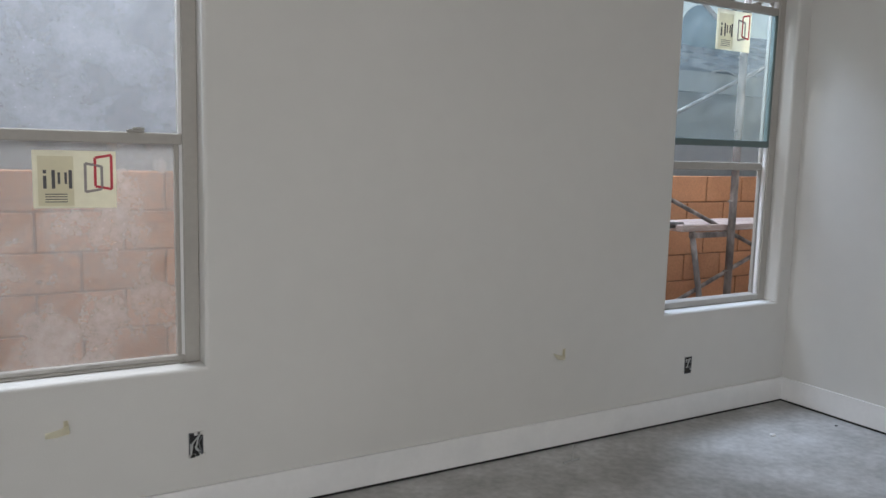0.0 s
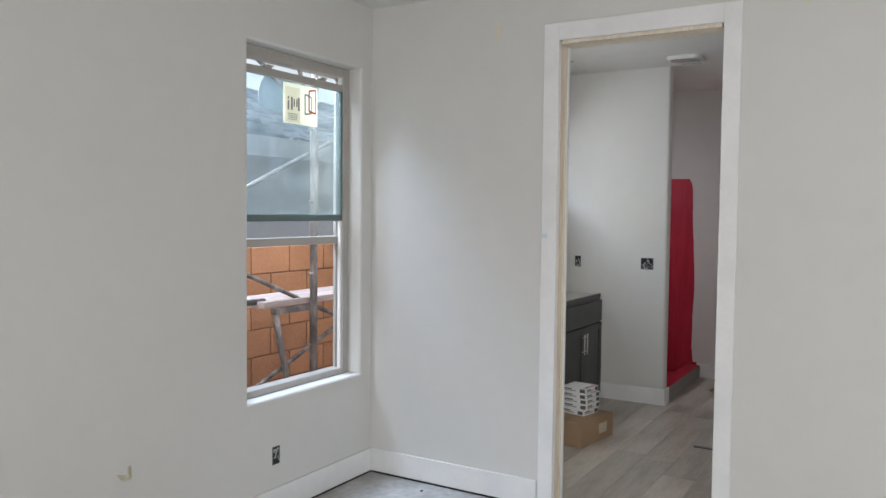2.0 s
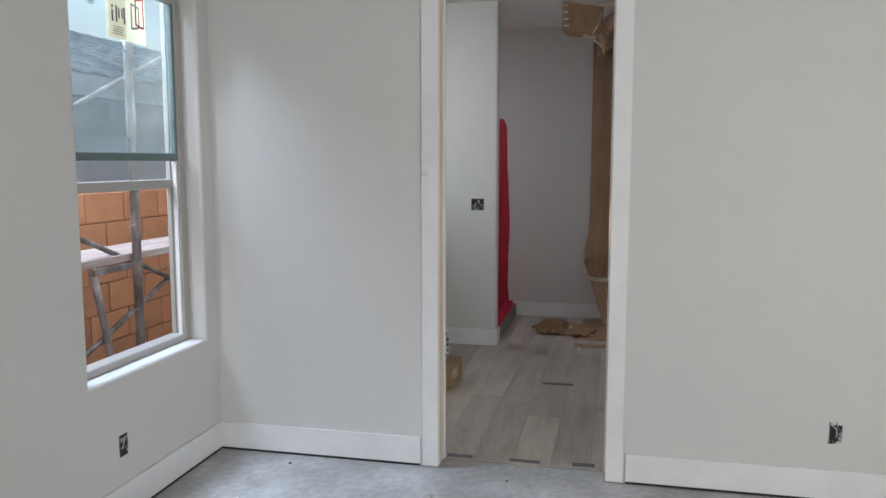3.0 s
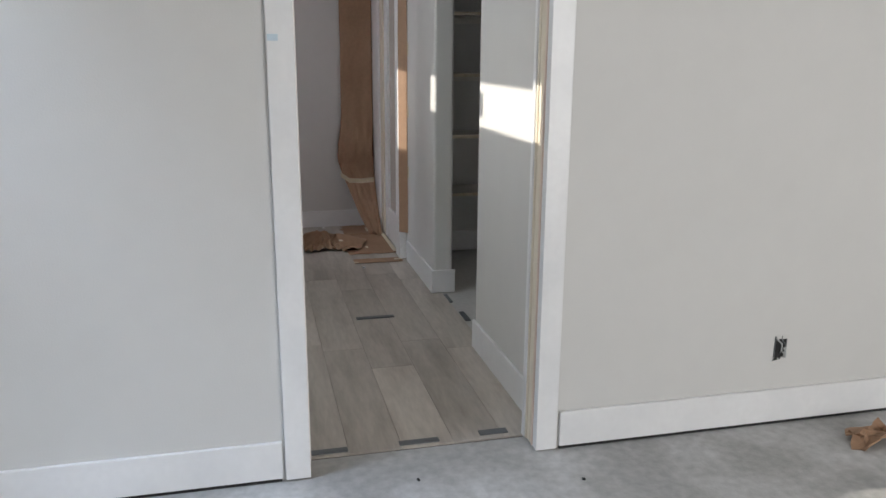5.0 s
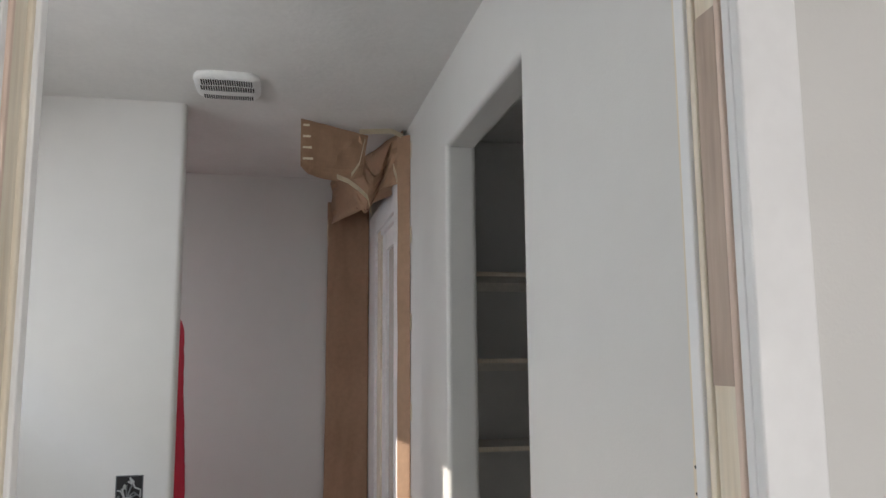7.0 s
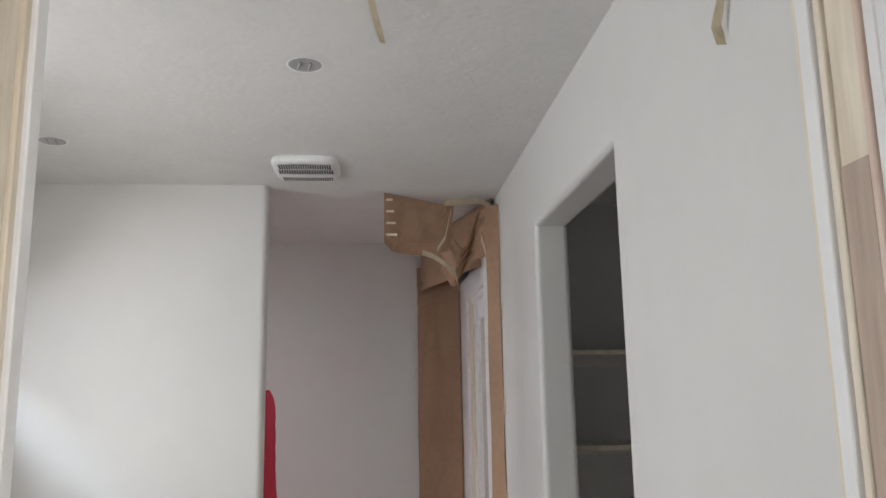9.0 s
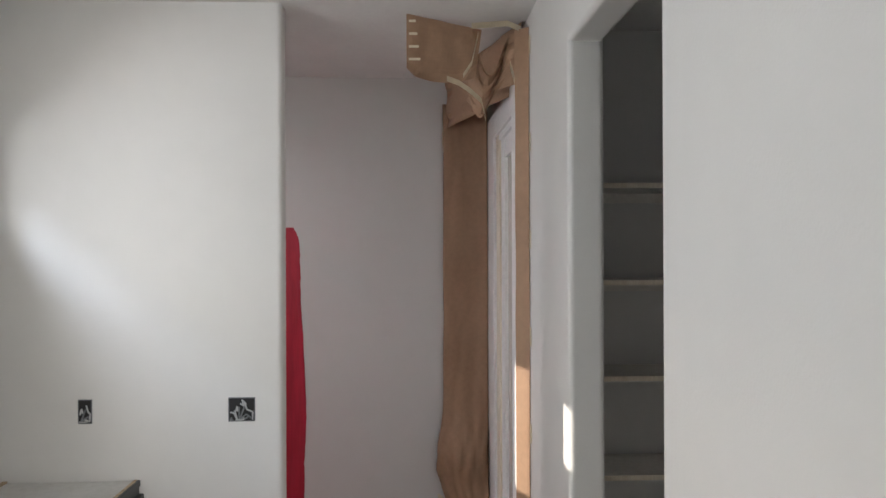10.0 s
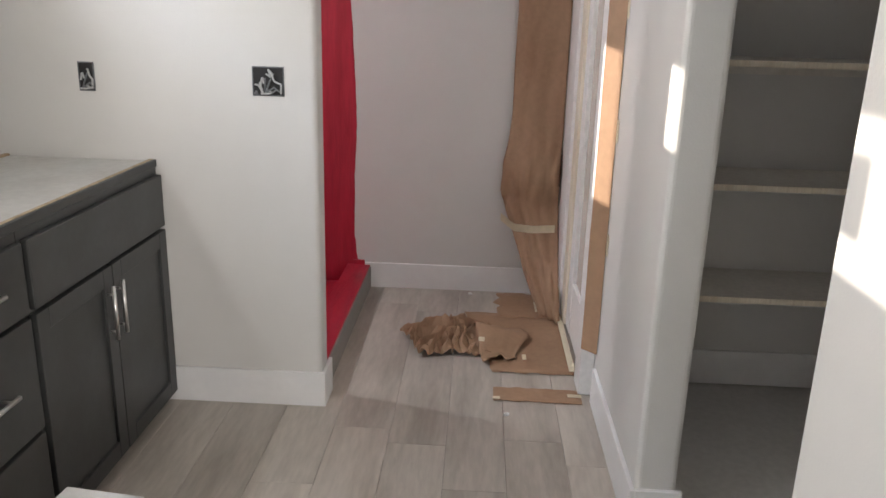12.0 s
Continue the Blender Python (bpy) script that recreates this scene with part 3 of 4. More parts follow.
for x0, x1, hw in ((-0.112, -0.050, 0.098), (-0.040, 0.010, 0.104), (0.060, 0.108, 0.098)):
    bm = bmesh.new()
    top = [bm.verts.new((x0 + 0.006 * (1 - (v / 6) ** 2) * (-1 if x0 < 0.03 else 1), hw * v / 6, -0.0292)) for v in range(-6, 7)]
    low = [bm.verts.new((x1 + 0.006 * (1 - (v / 6) ** 2) * (-1 if x0 < -0.05 else 1), hw * v / 6, -0.0292)) for v in range(-6, 7)]
    for k in range(12):
        bm.faces.new([top[k], top[k + 1], low[k + 1], low[k]])
    # Flat black face laid on the cover as the slot's shade.
    part("slot_shade", bm, DARK, fan, "flat dark patch for a shaded grille slot")
    for k in range(23):
        y = -hw + 2 * hw * k / 22
        part("slat", box(x0 - 0.004, x1 + 0.004, y - 0.0013, y + 0.0013, -0.0315, -0.0285), VENTW, fan)

# masked door in the south wall
door_3 = tagged(new("door_2"), "white glazed door with stepped casing, edges masked in paper", "door", kind="structure")
D0, D1, DZ, DY = 6.60, 7.735, 2.50, BS + 0.053
part("casing", box(D0, D0 + 0.13, BS, DY, 0.008, DZ, 0.003), DOORW, door_3)
part("casing", box(D1 - 0.30, D1, BS, DY, 0.008, DZ, 0.003), DOORW, door_3)
part("casing", box(D0 + 0.13, D1 - 0.30, BS, DY - 0.0005, DZ - 0.13, DZ, 0.003), DOORW, door_3)
part("jamb", box(D0 + 0.13, D0 + 0.16, BS, DY - 0.016, 0.008, DZ - 0.13, 0.002), DOORW, door_3)
part("jamb", box(D1 - 0.42, D1 - 0.30, BS, DY - 0.014, 0.008, DZ - 0.13, 0.002), PINE, door_3, "raw pine jamb")
part("head_jamb", box(D0 + 0.16, D1 - 0.42, BS, DY - 0.0145, DZ - 0.16, DZ - 0.13, 0.002), DOORW, door_3)
leaf = part("leaf", box(D0 + 0.16, D0 + 0.22, BS, DY - 0.03, 0.012, DZ - 0.16, 0.002), DOORW, door_3)
part("stile", box(D1 - 0.54, D1 - 0.42, BS, DY - 0.026, 0.012, DZ - 0.16, 0.002), DOORW, leaf)
part("rail", box(D0 + 0.22, D1 - 0.54, BS, DY - 0.03, DZ - 0.26, DZ - 0.16, 0.002), DOORW, leaf)
part("rail", box(D0 + 0.22, D1 - 0.54, BS, DY - 0.03, 0.012, 0.25, 0.002), DOORW, leaf)
part("pane", box(D0 + 0.22, D1 - 0.54, BS, BS + 0.008, 0.25, DZ - 0.26), FROST, leaf, "grey obscured glass")

# closet shelves
for z, deep in ((0.483, 0.335), (0.873, 0.335), (1.27, 0.335), (1.655, 0.335), (2.045, 0.335)):
    s = thing("closet_shelf", (6.775, -0.24, z), "plain pale wood closet shelf board on cleats", "shelf", "closet shelves")
    part("board", box(-deep, -0.001, 0.281, 1.15, -0.018, 0, 0.002), SHELF, s)
    part("edge_band", box(-deep - 0.004, -deep - 0.0002, 0.281, 1.15, -0.019, 0.001), PINE, s, "raw pine front edge")
    part("cleat", box(-0.02, -0.001, 0.281, 1.15, -0.06, -0.0185), SHELF, s)

# outlet boxes


def outlet(at, rz, gangs, label, ragged=0):
    """Local: the wall's face at y = 0, the room on the side of -y."""
    o = thing("outlet_box", at, label, "electrical box", "open electrical boxes", rz)
    w, h = 0.046 * gangs + 0.004 * (gangs - 1), 0.086
    # Black plate on the wall face, painting the box's shaded inside.
    part("box_hollow_shade", box(-w / 2, w / 2, -0.0025, -0.0005, -h / 2, h / 2), DARK, o)
    bm = bmesh.new()
    t = 0.004
    for a, b, c, d in ((-w / 2 - t, -w / 2, -h / 2, h / 2), (w / 2, w / 2 + t, -h / 2, h / 2), (-w / 2 - t, w / 2 + t, h / 2, h / 2 + t), (-w / 2 - t, w / 2 + t, -h / 2 - t, -h / 2)):
        add_box(bm, a, b, -0.004, 0, c, d, 0.001)
    part("box_rim", bm, METALBOX, o)
    r = random.Random(int(at[0] * 100 + at[2] * 77))
    for k in range(4 * gangs):
        bm = bmesh.new()
        p = Vector((r.uniform(-w * 0.4, w * 0.4), -0.006, r.uniform(-h * 0.42, h * 0.42)))
        for q in range(3):
            n = Vector((max(-w * 0.45, min(w * 0.45, p.x + r.uniform(-0.03, 0.03))), -0.005 - r.uniform(0, 0.008), max(-h * 0.45, min(h * 0.45, p.z + r.uniform(-0.05, 0.05)))))
            add_tube(bm, p, n, 0.0032, 6)
            p = n
        part("wire", bm, (WIRE, METALBOX, WIRE)[k % 3], o)
    if ragged:
        for k in range(5):
            x, z = r.uniform(-w / 2, w / 2), r.choice((-1, 1)) * h / 2
            part("torn_edge", box(x - 0.01, x + 0.012, -0.0045, -0.001, z - 0.008, z + 0.006, 0.001), PAINT, o)


outlet((3.028, NY, 0.312), 0, 1, "open electrical box low on the wall")
outlet((0.394, NY, 0.315), 0, 1, "open electrical box with a torn plasterboard hole", 1)
outlet((EX, 0.106, 0.315), -90, 1, "open electrical box low on the wall", 1)
outlet((WINGX, 2.781, 1.158), -90, 1, "open electrical box above the vanity")
outlet((WINGX, 2.181, 1.160), -90, 2, "open two-gang electrical box stuffed with wires")

# ---- vanity ----


def bar_handle(parent, x, z0, z1):
    bm = add_tube(bmesh.new(), (x, -0.040, z0), (x, -0.040, z1), 0.006, 12)
    for z in (z0 + 0.025, z1 - 0.025):
        add_tube(bm, (x, -0.040, z), (x, -0.018, z), 0.004, 8)
    return smooth(part("handle", bm, STEEL, parent, "brushed steel bar handle"))


VY = 2.574
van = thing("vanity_cabinet", (6.012, VY, 0), "dark charcoal shaker vanity base cabinet with two doors", "vanity cabinet")
part("body", box(-0.412, 0.412, 0.0, 0.51, 0.04, 0.873), CAB, van)
part("toe_kick", box(-0.412, 0.412, 0.07, 0.50, 0.006, 0.04), CABDARK, van)
part("drawer_front", box(-0.400, 0.408, -0.02, 0, 0.665, 0.842, 0.003, 2), CAB, van)


def shaker(parent, x0, x1, z0, z1):
    d = part("door", box(x0 + 0.05, x1 - 0.05, -0.011, 0, z0 + 0.05, z1 - 0.05), CAB, parent)
    for a, b, c, e in ((x0, x0 + 0.055, z0, z1), (x1 - 0.055, x1, z0, z1), (x0 + 0.055, x1 - 0.055, z0, z0 + 0.055), (x0 + 0.055, x1 - 0.055, z1 - 0.055, z1)):
        part("door_rail", box(a, b, -0.02, 0, c, e, 0.0015), CAB, d)
    return d


dl = shaker(van, -0.400, 0.001, 0.045, 0.652)
bar_handle(dl, -0.040, 0.435, 0.60)
dr = shaker(van, 0.005, 0.408, 0.045, 0.652)
bar_handle(dr, 0.020, 0.435, 0.60)
dru = thing("drawer_cabinet", (5.385, VY, 0), "dark charcoal vanity drawer cabinet with steel handles", "vanity cabinet")
part("body", box(-0.213, 0.213, 0.0, 0.51, 0.04, 0.873), CAB, dru)
part("toe_kick", box(-0.213, 0.213, 0.07, 0.50, 0.006, 0.04), CABDARK, dru)
for z0, z1 in ((0.665, 0.842), (0.36, 0.652), (0.045, 0.347)):
    d = part("drawer", box(-0.203, 0.205, -0.02, 0, z0, z1, 0.003, 2), CAB, dru)
    bm = add_tube(bmesh.new(), (-0.08, -0.045, (z0 + z1) / 2), (0.08, -0.045, (z0 + z1) / 2), 0.006, 12)
    for x in (-0.055, 0.055):
        add_tube(bm, (x, -0.045, (z0 + z1) / 2), (x, -0.018, (z0 + z1) / 2), 0.004, 8)
    smooth(part("handle", bm, STEEL, d, "brushed steel bar handle"))
vt = thing("countertop", (5.795, VY, 0.873), "pale unfinished vanity top board with a raw front edge", "countertop")
part("board", box(-0.625, 0.632, 0.012, 0.517, 0, 0.014), TOPBOARD, vt)
part("front_rail", box(-0.625, 0.632, -0.004, 0.008, -0.006, 0.019, 0.002), CAB, vt)
part("raw_edge", box(-0.625, 0.632, 0.008, 0.02, 0.001, 0.0195), PLYEDGE, vt, "raw plywood edge")
part("back_rail", box(-0.625, 0.632, 0.500, 0.5175, 0.0145, 0.021), PLYEDGE, vt)

# ---- boxes in front of the vanity ----
BX = thing("cardboard_box", (5.18, 2.275, 0.006), "closed brown cardboard box on the laminate floor", "cardboard box", rz=-9)
part("carton", box(-0.22, 0.22, -0.15, 0.15, 0, 0.165, 0.003), CARD, BX)
part("flap", box(-0.20, 0.20, -0.15, -0.002, 0.165, 0.168, 0.001), CARD, BX)
part("flap", box(-0.20, 0.20, 0.002, 0.15, 0.165, 0.168, 0.001), CARD, BX)
part("label", box(0.02, 0.13, -0.1508, -0.150, 0.05, 0.12), STICKER, BX, "pale shipping label")
r = random.Random(9)
for k in range(5):
    o = thing("light_carton", (5.235 + r.uniform(-0.012, 0.012), 2.29 + r.uniform(-0.012, 0.012), 0.1745 + 0.0375 * k), "flat white printed carton for a light fitting", "carton", "stack of white cartons", rz=-9 + r.uniform(-5, 5))
    o.scale = (0.8, 0.8, 1.0)
    part("carton", box(-0.115, 0.115, -0.115, 0.115, 0, 0.037, 0.0015), BOXWHITE, o)
    for s in (-1, 1):
        bm = box(-0.1, 0.02, s * 0.1151, s * 0.1156, 0.012, 0.016)
        add_box(bm, -0.1, -0.02, s * 0.1151, s * 0.1156, 0.021, 0.029)
        add_box(bm, 0.055, 0.105, s * 0.1151, s * 0.1156, 0.006, 0.031)
        part("print_marks", bm, INK, o)
    bm = box(-0.1156, -0.1151, -0.02, 0.10, 0.012, 0.016)
    add_box(bm, -0.1156, -0.1151, 0.02, 0.10, 0.021, 0.029)
    add_box(bm, -0.1156, -0.1151, -0.105, -0.055, 0.006, 0.031)
    part("print_marks", bm, INK, o)
    bm = box(-0.10, 0.04, -0.108, -0.095, 0.037, 0.0375)
    add_box(bm, 0.075, 0.10, -0.108, -0.09, 0.037, 0.0375)
    add_box(bm, -0.10, 0.0, -0.085, -0.079, 0.037, 0.0375)
    part("print_marks", bm, INK, o)
    part("print_marks", box(-0.02, 0.05, -0.1085, -0.0945, 0.0375, 0.038), INKRED, o)

# ---- brown paper ----


def sheet(rows_, cols, f, thick=0.0012):
    """A thin sheet over f(u, v), with a back layer and closed rims."""
    bm = bmesh.new()
    g = [[bm.verts.new(f(i / (cols - 1), j / (rows_ - 1))) for i in range(cols)] for j in range(rows_)]
    for j in range(rows_ - 1):
        for i in range(cols - 1):
            bm.faces.new([g[j][i], g[j][i + 1], g[j + 1][i + 1], g[j + 1][i]])
    bm.normal_update()
    h = [[bm.verts.new(v.co - v.normal * thick) for v in line] for line in g]
    for j in range(rows_ - 1):
        for i in range(cols - 1):
            bm.faces.new([h[j + 1][i], h[j + 1][i + 1], h[j][i + 1], h[j][i]])
    rim = [(0, i) for i in range(cols)] + [(j, cols - 1) for j in range(1, rows_)] + [(rows_ - 1, i) for i in range(cols - 2, -1, -1)] + [(j, 0) for j in range(rows_ - 2, -1, -1)]
    for (j0, i0), (j1, i1) in zip(rim, rim[1:]):
        bm.faces.new([g[j1][i1], g[j0][i0], h[j0][i0], h[j1][i1]])
    return bm


def lerp(a, b, t):
    return a + (b - a) * t


def hang(u, v):
    z = lerp(2.60, 0.012, v)
    n = noise.noise(Vector((u * 3, v * 7, 1.3)))
    fall = max(0.0, (0.52 - z) / 0.52)
    belly = math.exp(-((z - 0.62) / 0.20) ** 2)
    x = FARX - 0.016 - 0.012 * abs(n) - 0.07 * belly * (0.3 + math.sin(math.pi * u)) - 0.42 * fall ** 1.25 * (0.75 + 0.25 * u)
    yl = 1.333 + 0.006 * n + 0.040 * belly - 0.17 * fall ** 1.4
    yr = 1.082 - 0.002 * fall
    loose = min(1.0, 1.6 * fall + belly)
    fold = 0.055 * abs(noise.noise(Vector((u * 4 + v * 9, v * 12 - u * 3, 4)))) + 0.020 * noise.noise(Vector((u * 11, v * 26, 7)))
    return Vector((x - fold * loose - 0.006 * math.sin(u * 7) * (1 - loose), lerp(yl, yr, u) + 0.3 * fold * loose, max(0.010, z)))


def flap(u, v):
    """The flap that hangs from the ceiling, its foot curled under."""
    x = 6.545 + 0.10 * u + 0.012 * noise.noise(Vector((u * 4, v * 3, 8)))
    low = 2.485 + 0.025 * u - 0.018 * math.sin(math.pi * u) + 0.035 * max(0.0, 0.12 - u) / 0.12
    z = lerp(CH - 0.004 - 0.035 * u, low, v)
    crease = abs(math.sin(6 * u + 5 * v + 2 * noise.noise(Vector((u * 2, v * 2, 3)))))
    x -= 0.016 * (1 - crease) * v + 0.03 * max(0.0, v - 0.85) / 0.15 * math.sin(5 * u + 1)
    return Vector((x, lerp(1.534, 1.215 + 0.03 * v, u), z))


def funnel(u, v):
    """Paper gathered between the flap and the door head, sagging into a hollow."""
    y = lerp(1.262, 1.052, u)
    top = 2.70 - 0.17 * math.sin(math.pi * min(1.0, u * 1.25)) ** 1.5
    z = lerp(top, 2.475 - 0.11 * math.exp(-((u - 0.25) / 0.22) ** 2), v)
    n = noise.noise(Vector((u * 6, v * 5, 21)))
    x = 6.60 + 0.10 * math.sin(math.pi * u) * (1 - v) + 0.25 * v * (1 - u) + 0.035 * n + 0.02 * math.sin(9 * u + 4 * v)
    return Vector((x, y, z))


def inner_wrap(u, v):
    n = noise.noise(Vector((u * 4, v * 4, 18)))
    return Vector((lerp(7.70, 6.64, u) + 0.02 * n, lerp(1.31, 1.046, u) + 0.03 * n, lerp(CH - 0.005, 2.46, v)))


o = thing("masking_paper", (0, 0, 0), "brown kraft masking paper hanging crumpled beside the white door", "paper")
smooth(part("hanging_sheet", sheet(90, 22, hang), KRAFT, o))
part("flap_sheet", sheet(16, 26, flap), KRAFT, o)
part("gathered_sheet", sheet(14, 20, funnel), KRAFT, o)
smooth(part("corner_sheet", sheet(8, 12, inner_wrap), KRAFT, o))
part("side_strip", sheet(30, 3, lambda u, v: Vector((lerp(6.548, 6.599, u), lerp(BS + 0.004, DY + 0.002, u) + 0.003 * noise.noise(Vector((u, v * 9, 2))), lerp(2.70, 0.20, v)))), KRAFT, o)
for k in range(6):
    z = 2.62 - 0.40 * k
    part("tape_tab", box(6.522, 6.553, BS + 0.001, BS + 0.003, z - 0.035, z + 0.04), MASK, o, "cream masking tape")
for k in range(4):
    z = 2.71 - k * 0.052
    part("tape_tab", box(6.530, 6.532, 1.496 - 0.006 * k, 1.524, z, z + 0.010), MASK, o, "cream masking tape")


def band(points, w, mat, parent, name="tape_band"):
    bm = bmesh.new()
    prev = None
    for p in points:
        p = Vector(p)
        vs = [bm.verts.new(p + Vector((0, 0, w / 2))), bm.verts.new(p - Vector((0.004, 0, w / 2)))]
        if prev:
            bm.faces.new([prev[0], prev[1], vs[1], vs[0]])
        prev = vs
    bmesh.ops.solidify(bm, geom=bm.faces[:], thickness=0.001)
    return part(name, bm, mat, parent, "cream masking tape")


band([(6.52, 1.37, 2.478), (6.53, 1.32, 2.462), (6.54, 1.27, 2.43), (6.56, 1.225, 2.395), (6.58, 1.205, 2.32)], 0.024, MASK, o)
band([(6.62, 1.232, 2.69), (6.60, 1.246, 2.63), (6.59, 1.262, 2.56), (6.57, 1.30, 2.50)], 0.020, MASK, o)
band([(7.50, 1.375, 0.47), (7.48, 1.31, 0.425), (7.47, 1.22, 0.42), (7.46, 1.12, 0.43)], 0.036, MASK, o)
band([(6.62, 1.26, 2.722), (6.60, 1.11, 2.728), (6.585, 1.055, 2.70), (6.575, 1.040, 2.62)], 0.026, MASK, o)
band([(7.66, 1.332, 2.46), (7.67, 1.338, 2.40), (7.67, 1.33, 2.34)], 0.06, MASK, o)
band([(6.62, 1.098, 2.56), (6.61, 1.082, 2.50), (6.60, 1.078, 2.44)], 0.04, MASK, o)


def flat_paper(u, v):
    x, y = lerp(6.765, 7.42, v), lerp(1.062, 1.40 + 0.13 * v, u)
    rag = noise.noise(Vector((u * 9, v * 9, 5)))
    x += 0.012 * rag * (1 if v < 0.08 or v > 0.92 else 0.2)
    y += 0.018 * noise.noise(Vector((v * 12, 2, 3))) * u
    return Vector((x, y, 0.0085 + 0.008 * abs(noise.noise(Vector((u * 3, v * 3, 9)))) * u))


def rear_paper(u, v):
    x, y = lerp(7.36, 7.70, v), lerp(1.068, 1.37 + 0.04 * noise.noise(Vector((v * 8, 1, 3))), u)
    return Vector((x + 0.03 * noise.noise(Vector((u * 6, v, 15))), y, 0.0105 + 0.012 * abs(noise.noise(Vector((u * 4, v * 4, 29))))))


fp = thing("floor_paper", (0, 0, 0), "torn brown kraft paper lying flat on the floor", "paper")
smooth(part("paper_sheet", sheet(16, 14, flat_paper), KRAFT, fp))
smooth(part("paper_sheet", sheet(10, 12, rear_paper), KRAFT, fp))
part("tape_band", box(6.78, 7.40, 1.066, 1.092, 0.0185, 0.0205), MASK, fp, "cream masking tape")
part("tape_band", box(7.42, 7.55, 1.16, 1.19, 0.0245, 0.026), MASK, fp, "cream masking tape")


def tongue(u, v):
    """A curled torn tongue of paper that arches out of the heap."""
    x = lerp(7.16, 6.83, v) + 0.05 * u - 0.03 * noise.noise(Vector((u * 5, v * 4, 7)))
    y = lerp(1.50 - 0.06 * v, 1.27 - 0.03 * math.sin(5 * v), u)
    z = 0.020 + 0.085 * math.exp(-((v - 0.42) / 0.26) ** 2) * (0.55 + 0.45 * math.cos(2.4 * u)) + 0.02 * max(0.0, v - 0.8) / 0.2 * math.sin(4 * u)
    return Vector((x, y, max(0.021, z)))


def pleats(cx, cy, ang, length, width, high, seed):
    """A pinched sheet: sharp pleats that spread from a knot."""
    ca, sa = math.cos(ang), math.sin(ang)

    def f(u, v):
        n = noise.noise(Vector((u * 3.3, v * 2.2, seed)))
        t = (u * 6.0 + 1.1 * n + 0.6 * v) % 1.0
        ridge = 1 - abs(2 * t - 1)
        spread = 0.30 + 0.70 * v
        a = (v - 0.3) * length + 0.03 * n
        b = (u - 0.5) * width * spread + 0.030 * noise.noise(Vector((u * 7, v * 5, seed + 4)))
        z = 0.012 + high * (0.35 + 0.65 * math.sin(math.pi * min(1.0, 0.25 + 0.75 * v))) * (0.12 + 0.88 * ridge) * (1 - 0.45 * abs(2 * u - 1)) + 0.012 * noise.noise(Vector((u * 9, v * 9, seed + 9)))
        return Vector((cx + a * ca - b * sa, cy + a * sa + b * ca, max(0.012, z)))
    return f


cp = thing("crumpled_paper", (0, 0, 0), "crumpled torn brown kraft paper heap on the floor", "paper")
smooth(part("curled_sheet", sheet(18, 18, tongue), KRAFT, cp))
for cx, cy, ang, ln, wd, hi, seed in ((7.05, 1.60, 1.9, 0.24, 0.30, 0.135, 1.0), (7.06, 1.56, -0.2, 0.26, 0.26, 0.12, 6.0), (7.04, 1.57, 3.3, 0.20, 0.26, 0.10, 12.0), (7.05, 1.53, -1.7, 0.22, 0.24, 0.09, 17.0)):
    part("crumpled_wad", sheet(16, 30, pleats(cx, cy, ang, ln, wd, hi, seed)), KRAFT, cp)
part("tape_scrap", box(6.92, 6.97, 1.435, 1.46, 0.074, 0.076), MASK, cp, "cream masking tape")
part("tape_scrap", box(6.84, 6.89, 1.262, 1.278, 0.034, 0.036), MASK, cp, "cream masking tape")
sp = thing("paper_strip", (6.575, 1.235, 0.006), "torn strip of brown paper on the floor", "paper")
part("strip", sheet(6, 22, lambda u, v: Vector((lerp(-0.055, 0.055, v) + 0.010 * noise.noise(Vector((u * 9, v, 1))), lerp(-0.165, 0.165, u), 0.003 + 0.004 * abs(noise.noise(Vector((u * 5, v * 2, 6))))))), KRAFT, sp)
part("tape_scrap", box(-0.012, 0.012, -0.168, -0.115, 0.008, 0.009), MASK, sp, "cream masking tape")
part("tape_scrap", box(-0.05, -0.03, 0.14, 0.168, 0.008, 0.009), MASK, sp, "cream masking tape")

# floor scraps and spacers


def spacer(x0, x1, y0, y1, z):
    cx, cy = (x0 + x1) / 2, (y0 + y1) / 2
    s = thing("floor_spacer", (cx, cy, z), "dark plastic strip lying on the floor", "spacer", "dark floor strips")
    part("strip", box(x0 - cx, x1 - cx, y0 - cy, y1 - cy, 0, 0.006, 0.001), METALBOX, s)


spacer(5.39, 5.422, 1.335, 1.54, 0.006)
spacer(3.985, 4.02, 1.15, 1.26, 0.006)
spacer(3.975, 4.005, 1.42, 1.57, 0.006)
spacer(3.975, 4.005, 1.76, 1.89, 0.006)
spacer(5.60, 5.75, 0.95, 0.98, -0.004)
spacer(5.27, 5.42, 0.935, 0.965, -0.004)


def crumb(x, y, z, s, mat, name="debris_scrap", label="small crumb of building debris on the floor"):
    rr = random.Random(int(x * 991 + y * 577))
    bm = bmesh.new()
    bmesh.ops.create_icosphere(bm, subdivisions=1, radius=s)
    for v in bm.verts:
        v.co = Vector((v.co.x * rr.uniform(0.6, 1.6), v.co.y * rr.uniform(0.6, 1.4), max(-s * 0.25, v.co.z * 0.5 * rr.uniform(0.5, 1.2))))
    lo = min(v.co.z for v in bm.verts)
    ob = part(name, bm, mat)
    ob.location = (x, y, z - lo)
    return tagged(ob, label, "debris", "floor debris")


